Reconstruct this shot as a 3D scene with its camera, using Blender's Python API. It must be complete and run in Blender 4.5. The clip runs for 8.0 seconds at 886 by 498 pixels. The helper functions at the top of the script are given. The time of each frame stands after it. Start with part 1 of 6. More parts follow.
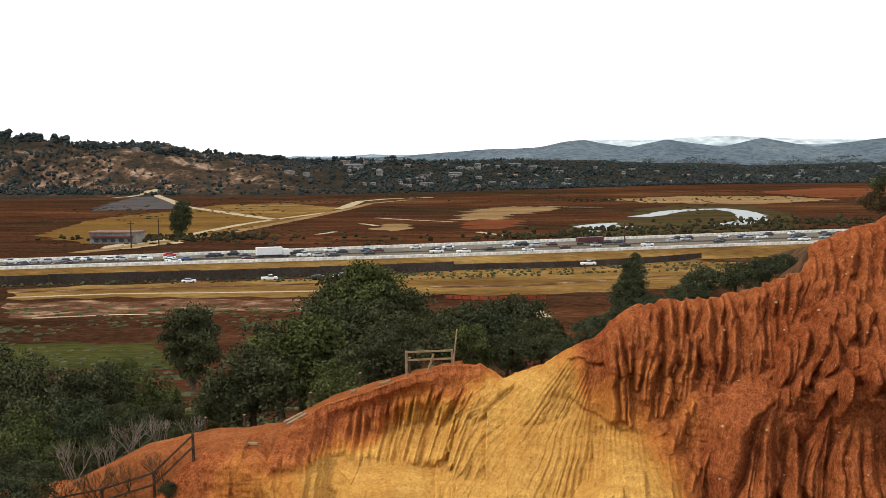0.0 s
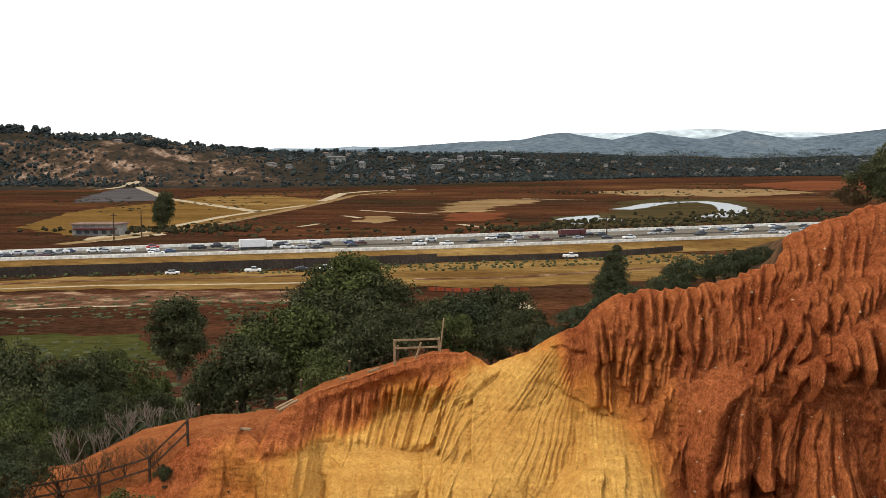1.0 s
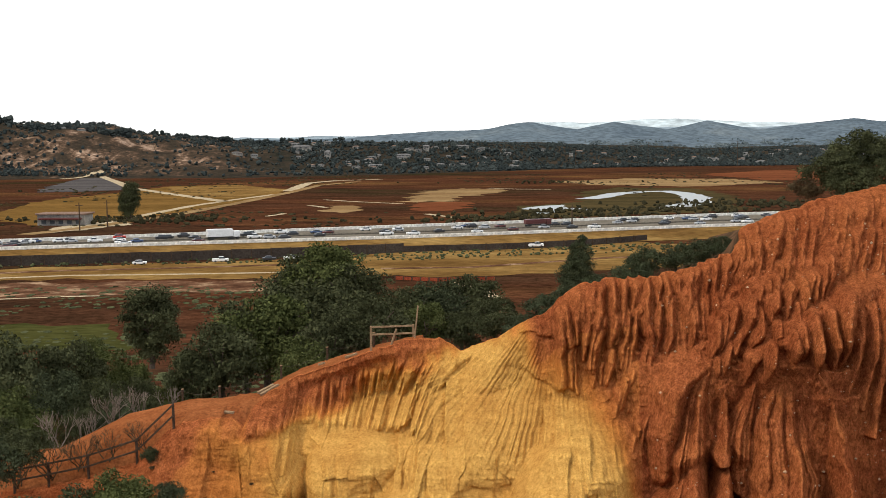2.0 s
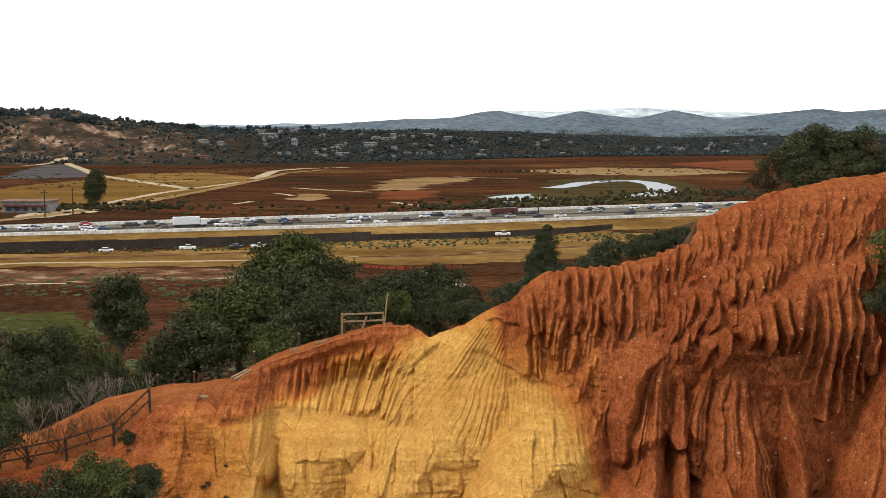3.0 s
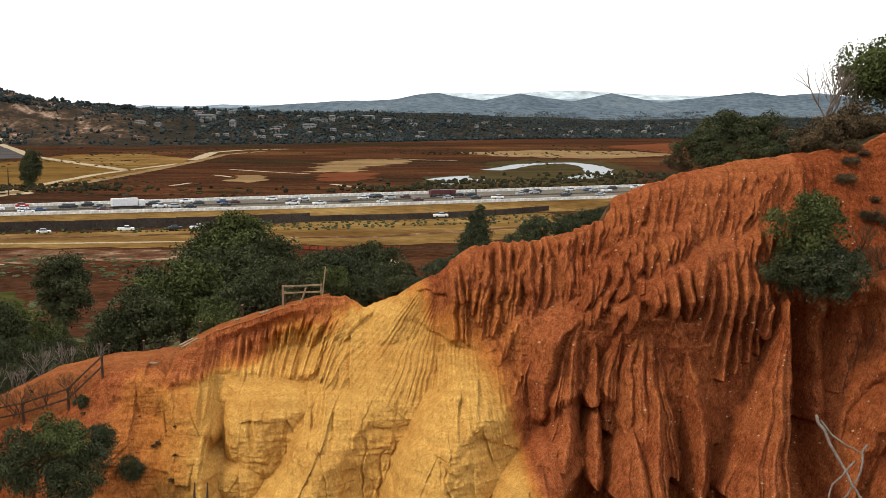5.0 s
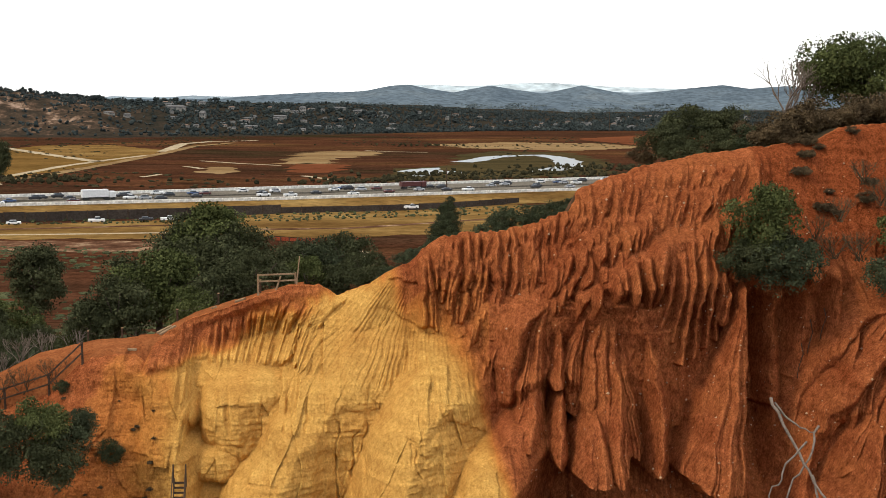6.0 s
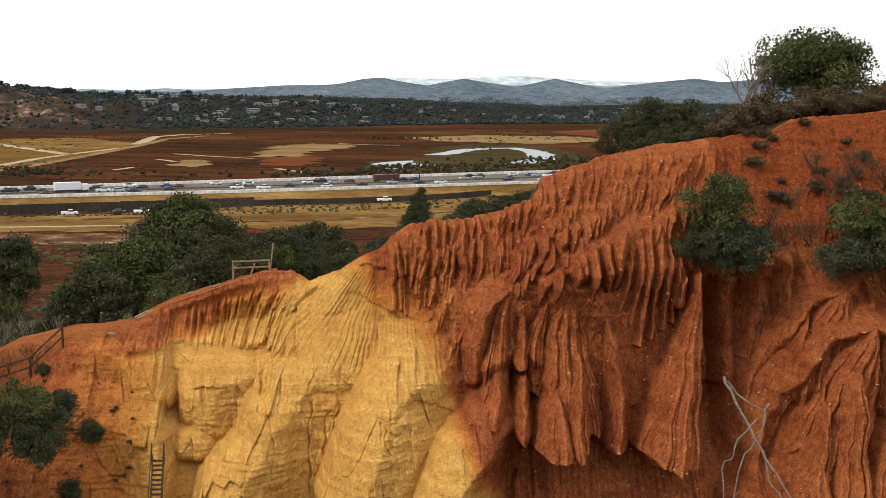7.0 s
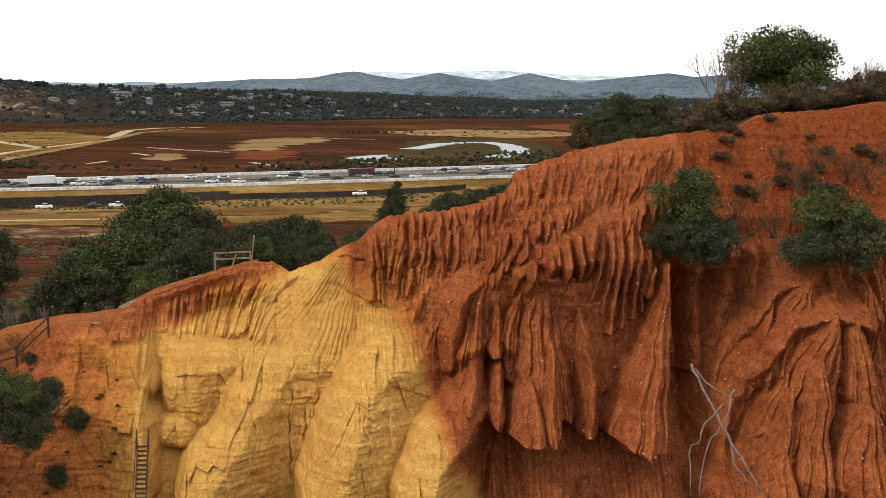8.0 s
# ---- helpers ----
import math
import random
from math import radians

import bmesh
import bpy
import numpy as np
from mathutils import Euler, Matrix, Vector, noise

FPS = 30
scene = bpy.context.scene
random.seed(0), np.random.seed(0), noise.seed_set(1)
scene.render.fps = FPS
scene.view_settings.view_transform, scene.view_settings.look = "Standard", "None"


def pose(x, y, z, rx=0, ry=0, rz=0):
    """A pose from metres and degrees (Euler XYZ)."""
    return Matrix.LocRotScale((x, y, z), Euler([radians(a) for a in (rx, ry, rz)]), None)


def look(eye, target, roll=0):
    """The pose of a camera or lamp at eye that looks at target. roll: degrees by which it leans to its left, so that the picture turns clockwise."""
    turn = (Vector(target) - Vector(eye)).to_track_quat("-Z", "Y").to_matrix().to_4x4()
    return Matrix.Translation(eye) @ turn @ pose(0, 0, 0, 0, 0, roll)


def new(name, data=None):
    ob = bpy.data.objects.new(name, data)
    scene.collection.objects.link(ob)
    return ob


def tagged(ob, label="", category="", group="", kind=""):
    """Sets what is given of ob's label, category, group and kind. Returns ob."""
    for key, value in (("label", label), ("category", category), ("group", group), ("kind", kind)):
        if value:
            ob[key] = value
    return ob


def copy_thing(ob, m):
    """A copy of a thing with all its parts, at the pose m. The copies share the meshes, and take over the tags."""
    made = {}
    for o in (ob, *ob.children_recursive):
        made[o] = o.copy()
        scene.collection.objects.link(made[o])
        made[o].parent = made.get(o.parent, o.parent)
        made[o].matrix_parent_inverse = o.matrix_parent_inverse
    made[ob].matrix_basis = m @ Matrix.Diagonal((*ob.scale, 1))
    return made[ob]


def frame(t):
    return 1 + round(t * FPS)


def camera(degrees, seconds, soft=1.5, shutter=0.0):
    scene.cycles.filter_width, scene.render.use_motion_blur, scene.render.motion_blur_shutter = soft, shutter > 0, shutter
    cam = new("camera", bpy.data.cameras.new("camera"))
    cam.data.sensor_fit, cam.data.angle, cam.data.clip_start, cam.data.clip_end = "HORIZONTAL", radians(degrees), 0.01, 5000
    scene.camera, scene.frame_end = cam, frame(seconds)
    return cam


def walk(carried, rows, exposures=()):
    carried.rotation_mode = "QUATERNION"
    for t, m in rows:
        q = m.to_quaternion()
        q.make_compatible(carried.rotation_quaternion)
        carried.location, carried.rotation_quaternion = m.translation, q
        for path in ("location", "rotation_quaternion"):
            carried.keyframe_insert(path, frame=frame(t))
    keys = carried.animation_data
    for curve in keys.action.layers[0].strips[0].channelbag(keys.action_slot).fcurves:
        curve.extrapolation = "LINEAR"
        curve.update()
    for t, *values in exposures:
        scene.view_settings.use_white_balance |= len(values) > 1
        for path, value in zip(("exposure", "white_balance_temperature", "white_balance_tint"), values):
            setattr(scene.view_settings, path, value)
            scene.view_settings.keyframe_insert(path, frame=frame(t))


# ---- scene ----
# ---- camera: a drone that backs away from the bluff while it turns to the right ----
cam = camera(38.60, 8.0, soft=0.4)
PATH = [
    (0, -0.025, 9.055, 37.301, 5.255, -4.061, 0.609),
    (0.5, -0.035, 8.242, 37.325, 4.945, -4.209, 0.552),
    (1, -0.094, 7.282, 37.392, 4.46, -4.416, 0.484),
    (1.5, -0.234, 5.714, 37.529, 3.698, -4.646, 0.512),
    (3, -0.298, 2.436, 37.937, 1.416, -5.446, 0.129),
    (3.5, -0.143, 1.228, 37.989, 0.704, -5.663, 0.028),
    (4, 0, -0, 38, 0, -5.865, -0),
    (4.5, 0.128, -1.328, 38.019, -0.653, -6.062, -0.038),
    (6, 0.076, -4.766, 38.23, -2.626, -6.619, -0.284),
    (6.5, 0.189, -6.149, 38.219, -3.225, -6.778, -0.327),
    (7, 0.248, -7.49, 38.195, -3.816, -6.92, -0.338),
    (7.5, 0.153, -8.662, 38.213, -4.441, -7.066, -0.382),
    (8, -0.02, -9.55, 38.307, -4.958, -7.177, -0.472),
]
EXPOSURE = -0.14
walk(cam, [(t, pose(x, y, z, 90 + pitch, roll, yaw)) for t, x, y, z, yaw, pitch, roll in PATH], [(0.0, EXPOSURE), (8.0, EXPOSURE)])

# ---- world and sun: bright overcast ----
SUN_ELEVATION, SUN_AZIMUTH = radians(46), radians(245)
world = bpy.data.worlds.new("sky")
scene.world = world
world.use_nodes = True
wn, wl = world.node_tree.nodes, world.node_tree.links
wn.clear()
sky = wn.new("ShaderNodeTexSky")
sky.sky_type, sky.sun_disc = "NISHITA", False
sky.sun_elevation, sky.sun_rotation = SUN_ELEVATION, SUN_AZIMUTH
sky.air_density, sky.dust_density = 1.0, 1.0
sky_bg = wn.new("ShaderNodeBackground")
sky_bg.inputs["Strength"].default_value = 0.03
# a veil of cloud, white towards the horizon and greyer overhead, with soft streaks
place = wn.new("ShaderNodeTexCoord")
split = wn.new("ShaderNodeSeparateXYZ")
streak_map = wn.new("ShaderNodeMapping")
streak_map.inputs["Scale"].default_value = (2.0, 2.0, 14.0)
streak = wn.new("ShaderNodeTexNoise")
streak.inputs["Scale"].default_value, streak.inputs["Detail"].default_value = 1.6, 5.0
height = wn.new("ShaderNodeMath")
height.operation = "MULTIPLY_ADD"
height.inputs[1].default_value = 0.16
veil = wn.new("ShaderNodeValToRGB")
for stop, (p, c) in zip((veil.color_ramp.elements[0], veil.color_ramp.elements[1], veil.color_ramp.elements.new(0.3), veil.color_ramp.elements.new(0.5)),
                        ((0.0, (1.0, 1.0, 1.0, 1)), (1.0, (0.50, 0.52, 0.56, 1)), (0.20, (1.0, 0.99, 0.985, 1)), (0.34, (0.60, 0.635, 0.69, 1)))):
    stop.position, stop.color = p, c
cloud_bg = wn.new("ShaderNodeBackground")
cloud_bg.inputs["Strength"].default_value = 1.42
sky_add = wn.new("ShaderNodeAddShader")
sky_out = wn.new("ShaderNodeOutputWorld")
wl.new(place.outputs["Generated"], split.inputs[0])
wl.new(place.outputs["Generated"], streak_map.inputs["Vector"])
wl.new(streak_map.outputs[0], streak.inputs["Vector"])
wl.new(streak.outputs["Fac"], height.inputs[0])
aside = wn.new("ShaderNodeMath")
aside.operation = "SUBTRACT"
aside.inputs[1].default_value, aside.use_clamp = 0.23, True
tilt = wn.new("ShaderNodeMath")
tilt.operation = "MULTIPLY_ADD"
tilt.inputs[1].default_value = 0.7
wl.new(split.outputs["X"], aside.inputs[0])
wl.new(aside.outputs[0], tilt.inputs[0])
wl.new(split.outputs["Z"], tilt.inputs[2])
wl.new(tilt.outputs[0], height.inputs[2])
wl.new(height.outputs[0], veil.inputs["Fac"])
wl.new(veil.outputs["Color"], cloud_bg.inputs["Color"])
wl.new(sky.outputs["Color"], sky_bg.inputs["Color"])
wl.new(sky_bg.outputs[0], sky_add.inputs[0])
wl.new(cloud_bg.outputs[0], sky_add.inputs[1])
wl.new(sky_add.outputs[0], sky_out.inputs["Surface"])
sun = new("sun", bpy.data.lights.new("sun", "SUN"))
sun.data.energy, sun.data.angle, sun.data.color = 1.9, radians(9), (1.0, 0.87, 0.66)
sun_from = Vector((math.cos(SUN_ELEVATION) * math.sin(SUN_AZIMUTH), math.cos(SUN_ELEVATION) * math.cos(SUN_AZIMUTH), math.sin(SUN_ELEVATION)))
sun.matrix_world = look(sun_from * 300, (0, 0, 0))

# ---- materials ----
def shade(name, rough=0.9, metal=0.0):
    """A bare principled material with its nodes: material, nodes, links, shader."""
    m = bpy.data.materials.new(name)
    m.use_nodes = True
    n, l = m.node_tree.nodes, m.node_tree.links
    b = n["Principled BSDF"]
    b.inputs["Roughness"].default_value, b.inputs["Metallic"].default_value = rough, metal
    b.inputs["Specular IOR Level"].default_value = 0.0
    return m, n, l, b


def noise_node(n, l, scale, detail=4.0, rough=0.55, stretch=None):
    tc = n.new("ShaderNodeTexCoord")
    t = n.new("ShaderNodeTexNoise")
    t.inputs["Scale"].default_value, t.inputs["Detail"].default_value, t.inputs["Roughness"].default_value = scale, detail, rough
    if stretch:
        mp = n.new("ShaderNodeMapping")
        mp.inputs["Scale"].default_value = stretch
        l.new(tc.outputs["Object"], mp.inputs["Vector"])
        l.new(mp.outputs[0], t.inputs["Vector"])
    else:
        l.new(tc.outputs["Object"], t.inputs["Vector"])
    return t.outputs["Fac"]


def ramp_node(n, l, value, stops):
    r = n.new("ShaderNodeValToRGB")
    while len(r.color_ramp.elements) < len(stops):
        r.color_ramp.elements.new(0.5)
    for e, (p, c) in zip(r.color_ramp.elements, stops):
        e.position, e.color = p, (*c, 1)
    l.new(value, r.inputs["Fac"])
    return r.outputs["Color"]


def mix_node(n, l, fac, a, b, kind="MIX"):
    x = n.new("ShaderNodeMix")
    x.data_type, x.blend_type = "RGBA", kind
    for slot, v in ((0, fac), (6, a), (7, b)):
        if isinstance(v, (int, float)):
            x.inputs[slot].default_value = v
        elif isinstance(v, tuple):
            x.inputs[slot].default_value = (*v, 1)
        else:
            l.new(v, x.inputs[slot])
    return x.outputs[2]


def bump_node(n, l, b, height, strength, distance):
    k = n.new("ShaderNodeBump")
    k.inputs["Strength"].default_value, k.inputs["Distance"].default_value = strength, distance
    l.new(height, k.inputs["Height"])
    l.new(k.outputs[0], b.inputs["Normal"])


def mottled(name, stops, scale=1.0, rough=0.9, bump=0.0, fine=None, stretch=None, island=False, metal=0.0):
    """A surface whose colour wanders between the stops at two scales, with fine relief."""
    m, n, l, b = shade(name, rough, metal)
    big = noise_node(n, l, scale, 5.0, 0.6, stretch)
    col = ramp_node(n, l, big, stops)
    small = noise_node(n, l, fine or scale * 9, 4.0, 0.65, stretch)
    grain = ramp_node(n, l, small, [(0.3, (0.62, 0.62, 0.62)), (0.7, (1.38, 1.38, 1.38))])
    col = mix_node(n, l, 1.0, col, grain, "MULTIPLY")
    if island:
        g = n.new("ShaderNodeNewGeometry")
        vary = ramp_node(n, l, g.outputs["Random Per Island"], [(0.0, (0.72, 0.75, 0.75)), (1.0, (1.28, 1.24, 1.18))])
        col = mix_node(n, l, 1.0, col, vary, "MULTIPLY")
    l.new(col, b.inputs["Base Color"])
    if bump:
        bump_node(n, l, b, small, 0.8, bump)
    return m


def sandstone():
    """Soft sandstone, from ochre to iron red by the stratum, with beds, pebbles and rills."""
    m, n, l, b = shade("sandstone", 0.95)
    at = n.new("ShaderNodeAttribute")
    at.attribute_name = "iron"
    big = noise_node(n, l, 0.35, 6.0, 0.6)
    wide = n.new("ShaderNodeMath")
    wide.operation = "MULTIPLY_ADD"
    l.new(big, wide.inputs[0])
    wide.inputs[1].default_value = 0.36
    off = n.new("ShaderNodeMath")
    off.operation = "SUBTRACT"
    l.new(at.outputs["Fac"], off.inputs[0])
    off.inputs[1].default_value = 0.18
    l.new(off.outputs[0], wide.inputs[2])
    col = ramp_node(n, l, wide.outputs[0], [(0.0, (0.545, 0.312, 0.086)), (0.22, (0.435, 0.210, 0.052)), (0.45, (0.42, 0.158, 0.040)), (0.72, (0.325, 0.108, 0.036)), (0.92, (0.265, 0.080, 0.030)), (1.0, (0.20, 0.053, 0.019))])
    beds = noise_node(n, l, 1.0, 4.0, 0.6, (0.12, 0.12, 2.2))
    col = mix_node(n, l, 1.0, col, ramp_node(n, l, beds, [(0.3, (0.86, 0.82, 0.78)), (0.7, (1.12, 1.12, 1.1))]), "MULTIPLY")
    mid = noise_node(n, l, 3.4, 6.0, 0.72, (1.0, 1.0, 0.5))
    crusted = ramp_node(n, l, mid, [(0.34, (0.60, 0.56, 0.52)), (0.48, (0.96, 0.95, 0.94)), (0.66, (1.32, 1.35, 1.38))])
    faded = ramp_node(n, l, mid, [(0.32, (0.84, 0.80, 0.75)), (0.66, (1.12, 1.14, 1.16))])
    col = mix_node(n, l, 1.0, col, mix_node(n, l, at.outputs["Fac"], faded, crusted), "MULTIPLY")
    fine = noise_node(n, l, 13.0, 5.0, 0.7, (1.0, 1.0, 0.55))
    gritty = ramp_node(n, l, fine, [(0.36, (0.54, 0.52, 0.50)), (0.64, (1.40, 1.42, 1.44))])
    streaks = noise_node(n, l, 8.0, 7.0, 0.72, (1.0, 1.0, 0.8))
    washed = ramp_node(n, l, streaks, [(0.34, (0.66, 0.60, 0.53)), (0.44, (0.96, 0.94, 0.92)), (0.66, (1.18, 1.22, 1.26))])
    col = mix_node(n, l, 1.0, col, mix_node(n, l, at.outputs["Fac"], washed, gritty), "MULTIPLY")
    speck = noise_node(n, l, 22.0, 3.0, 0.7)
    col = mix_node(n, l, 1.0, col, ramp_node(n, l, speck, [(0.36, (0.86, 0.85, 0.84)), (0.64, (1.14, 1.15, 1.16))]), "MULTIPLY")
    # the rock colour is lightened along convex edges
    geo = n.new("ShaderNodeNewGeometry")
    edge_tone = ramp_node(n, l, geo.outputs["Pointiness"], [(0.505, (1.0, 1.0, 1.0)), (0.58, (1.45, 1.55, 1.50))])
    col = mix_node(n, l, 1.0, col, edge_tone, "MULTIPLY")
    l.new(col, b.inputs["Base Color"])
    rough_rock = mix_node(n, l, 0.6, mix_node(n, l, at.outputs["Fac"], streaks, fine), mid)
    bump_node(n, l, b, rough_rock, 1.0, 0.16)
    return m


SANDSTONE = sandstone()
PEBBLE = mottled("pale_pebble", [(0.3, (0.34, 0.20, 0.11)), (0.7, (0.56, 0.40, 0.26))], 3.0, island=True)
TIMBER = mottled("weathered_timber", [(0.3, (0.20, 0.125, 0.07)), (0.7, (0.36, 0.26, 0.16))], 2.0, 0.85, 0.01, 30.0)
DARK_TIMBER = mottled("dark_timber", [(0.3, (0.045, 0.031, 0.022)), (0.7, (0.10, 0.066, 0.044))], 2.0, 0.85, 0.01, 30.0)
ROPE = mottled("rope", [(0.3, (0.07, 0.058, 0.045)), (0.7, (0.12, 0.10, 0.08))], 6.0)
LEAF = mottled("dark_leaves", [(0.3, (0.045, 0.050, 0.026)), (0.7, (0.080, 0.086, 0.043))], 0.35, 0.6, island=True, fine=2.0)
LEAF_BRIGHT = mottled("green_leaves", [(0.3, (0.053, 0.064, 0.024)), (0.7, (0.098, 0.110, 0.041))], 0.4, 0.6, island=True, fine=2.0)
LEAF_BLUE = mottled("blue_green_leaves", [(0.3, (0.043, 0.051, 0.030)), (0.7, (0.077, 0.089, 0.048))], 0.4, 0.6, island=True, fine=2.0)
SCRUB = mottled("dry_scrub", [(0.3, (0.060, 0.044, 0.027)), (0.7, (0.130, 0.092, 0.052))], 0.5, 0.8, island=True, fine=2.0)
BARK = mottled("bark", [(0.3, (0.06, 0.045, 0.035)), (0.7, (0.14, 0.11, 0.085))], 3.0, 0.9, 0.02)
DEAD_WOOD = mottled("dead_wood", [(0.3, (0.13, 0.10, 0.08)), (0.7, (0.26, 0.21, 0.17))], 3.0, 0.9, 0.01)
MARSH_BUSH = mottled("marsh_bush", [(0.3, (0.026, 0.024, 0.014)), (0.7, (0.050, 0.044, 0.024))], 0.3, 0.8, island=True)
# haze is put into both woods' base colours, paler blue-grey on the foothills
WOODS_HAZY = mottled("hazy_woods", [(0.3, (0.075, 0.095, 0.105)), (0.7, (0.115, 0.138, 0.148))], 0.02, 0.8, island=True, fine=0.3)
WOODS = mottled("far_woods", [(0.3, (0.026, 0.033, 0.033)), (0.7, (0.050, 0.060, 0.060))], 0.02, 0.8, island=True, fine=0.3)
CONCRETE = mottled("pale_concrete", [(0.3, (0.70, 0.675, 0.61)), (0.7, (0.82, 0.795, 0.73))], 0.06, 0.8, fine=0.8)
ASPHALT = mottled("asphalt", [(0.3, (0.115, 0.100, 0.080)), (0.7, (0.175, 0.155, 0.125))], 0.08, 0.9, fine=1.2)
DIRT = mottled("pale_dirt", [(0.3, (0.3, 0.232, 0.143)), (0.7, (0.435, 0.352, 0.232))], 0.05, fine=0.7)
DRY_GRASS = mottled("dry_grass", [(0.25, (0.085, 0.043, 0.014)), (0.5, (0.165, 0.094, 0.030)), (0.78, (0.30, 0.195, 0.07))], 0.05, fine=0.5, stretch=(0.5, 1.0, 1.0))
OLIVE_FIELD = mottled("olive_field", [(0.3, (0.092, 0.052, 0.015)), (0.7, (0.185, 0.102, 0.030))], 0.02, fine=0.3, stretch=(0.4, 1.0, 1.0))
GREY_FIELD = mottled("grey_field", [(0.3, (0.055, 0.05, 0.05)), (0.7, (0.095, 0.085, 0.08))], 0.02, fine=0.3, stretch=(0.15, 1.0, 1.0))
TAN_FLAT = mottled("tan_flat", [(0.3, (0.156, 0.09, 0.039)), (0.7, (0.276, 0.186, 0.09))], 0.02, fine=0.3, stretch=(0.3, 1.0, 1.0))
RED_FLAT = mottled("red_flat", [(0.3, (0.105, 0.033, 0.0154)), (0.7, (0.165, 0.0578, 0.0248))], 0.02, fine=0.3, stretch=(0.3, 1.0, 1.0))
REED = mottled("reeds", [(0.3, (0.034, 0.028, 0.013)), (0.7, (0.078, 0.056, 0.024))], 0.03, fine=0.4, stretch=(0.4, 1.0, 1.0))
GREEN_FLAT = mottled("green_flat", [(0.3, (0.030, 0.034, 0.010)), (0.7, (0.058, 0.056, 0.017))], 0.04, fine=0.5, stretch=(0.4, 1.0, 1.0))
RED_MESH = mottled("red_mesh", [(0.3, (0.20, 0.04, 0.02)), (0.7, (0.30, 0.07, 0.035))], 0.3)
DARK_WALL = mottled("dark_wall", [(0.3, (0.04, 0.031, 0.026)), (0.7, (0.075, 0.06, 0.048))], 0.1, fine=1.5)
SCRUB_SOIL = mottled("scrub_soil", [(0.3, (0.035, 0.030, 0.018)), (0.5, (0.075, 0.045, 0.026)), (0.72, (0.17, 0.085, 0.045))], 0.12, fine=1.2)
TRAIL = mottled("trodden_earth", [(0.3, (0.17, 0.052, 0.018)), (0.7, (0.27, 0.095, 0.034))], 0.8, fine=7.0)
RUBBLE = mottled("cut_bank", [(0.35, (0.06, 0.028, 0.016)), (0.52, (0.12, 0.06, 0.034)), (0.70, (0.34, 0.23, 0.14))], 0.12, fine=0.9)
STUCCO = mottled("pale_stucco", [(0.3, (0.17, 0.162, 0.15)), (0.7, (0.28, 0.265, 0.24))], 0.1)
TILE_ROOF = mottled("roof_tiles", [(0.3, (0.16, 0.10, 0.075)), (0.7, (0.27, 0.19, 0.15))], 0.2)
GREY_ROOF = mottled("grey_roof", [(0.3, (0.11, 0.107, 0.107)), (0.7, (0.19, 0.185, 0.18))], 0.2)
# haze of distance is mixed into these three base colours, paler farther off
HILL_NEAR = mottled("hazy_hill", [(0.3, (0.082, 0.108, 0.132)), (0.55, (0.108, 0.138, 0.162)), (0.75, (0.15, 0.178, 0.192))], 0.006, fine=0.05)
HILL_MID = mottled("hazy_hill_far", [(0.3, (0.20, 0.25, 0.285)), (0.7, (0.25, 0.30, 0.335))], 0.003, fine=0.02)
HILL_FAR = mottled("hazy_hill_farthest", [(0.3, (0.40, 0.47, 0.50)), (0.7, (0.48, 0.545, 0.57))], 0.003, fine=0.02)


def paint(name, colour):
    m, n, l, b = shade(name, 0.35)
    grime = ramp_node(n, l, noise_node(n, l, 1.5), [(0.3, tuple(c * 0.85 for c in colour)), (0.7, colour)])
    l.new(grime, b.inputs["Base Color"])
    b.inputs["Specular IOR Level"].default_value = 0.5
    return m


WHITE_PAINT, BLACK_PAINT = paint("white_paint", (0.8, 0.8, 0.79)), paint("black_paint", (0.03, 0.03, 0.035))
SILVER_PAINT, RED_PAINT = paint("silver_paint", (0.42, 0.43, 0.45)), paint("red_paint", (0.5, 0.03, 0.02))
MAROON_PAINT, BLUE_PAINT = paint("maroon_paint", (0.10, 0.022, 0.02)), paint("blue_paint", (0.05, 0.09, 0.2))
RUBBER, TINTED = paint("rubber", (0.025, 0.025, 0.025)), paint("tinted_glass", (0.03, 0.04, 0.05))


def water_material():
    m, n, l, b = shade("lagoon_water", 0.3)
    b.inputs["Base Color"].default_value = (0.16, 0.175, 0.17, 1)
    b.inputs["Specular IOR Level"].default_value = 0.5
    bump_node(n, l, b, noise_node(n, l, 0.8, 3.0), 0.15, 0.05)
    return m


WATER = water_material()


def marsh():
    """The valley floor: red-brown pickleweed with olive and rust patches at several scales."""
    m, n, l, b = shade("marsh", 0.95)
    big = noise_node(n, l, 0.006, 6.0, 0.6, (0.55, 1.0, 1.0))
    col = ramp_node(n, l, big, [(0.30, (0.024, 0.021, 0.010)), (0.42, (0.038, 0.020, 0.012)), (0.52, (0.054, 0.023, 0.013)), (0.62, (0.074, 0.036, 0.017)), (0.74, (0.11, 0.062, 0.022))])
    mid = noise_node(n, l, 0.05, 6.0, 0.7, (0.4, 1.0, 1.0))
    col = mix_node(n, l, 1.0, col, ramp_node(n, l, mid, [(0.3, (0.45, 0.5, 0.52)), (0.70, (1.65, 1.55, 1.45))]), "MULTIPLY")
    fine = noise_node(n, l, 0.35, 6.0, 0.75)
    col = mix_node(n, l, 1.0, col, ramp_node(n, l, fine, [(0.32, (0.4, 0.42, 0.42)), (0.68, (1.7, 1.6, 1.5))]), "MULTIPLY")
    l.new(col, b.inputs["Base Color"])
    bump_node(n, l, b, fine, 0.6, 0.3)
    return m


MARSH = marsh()


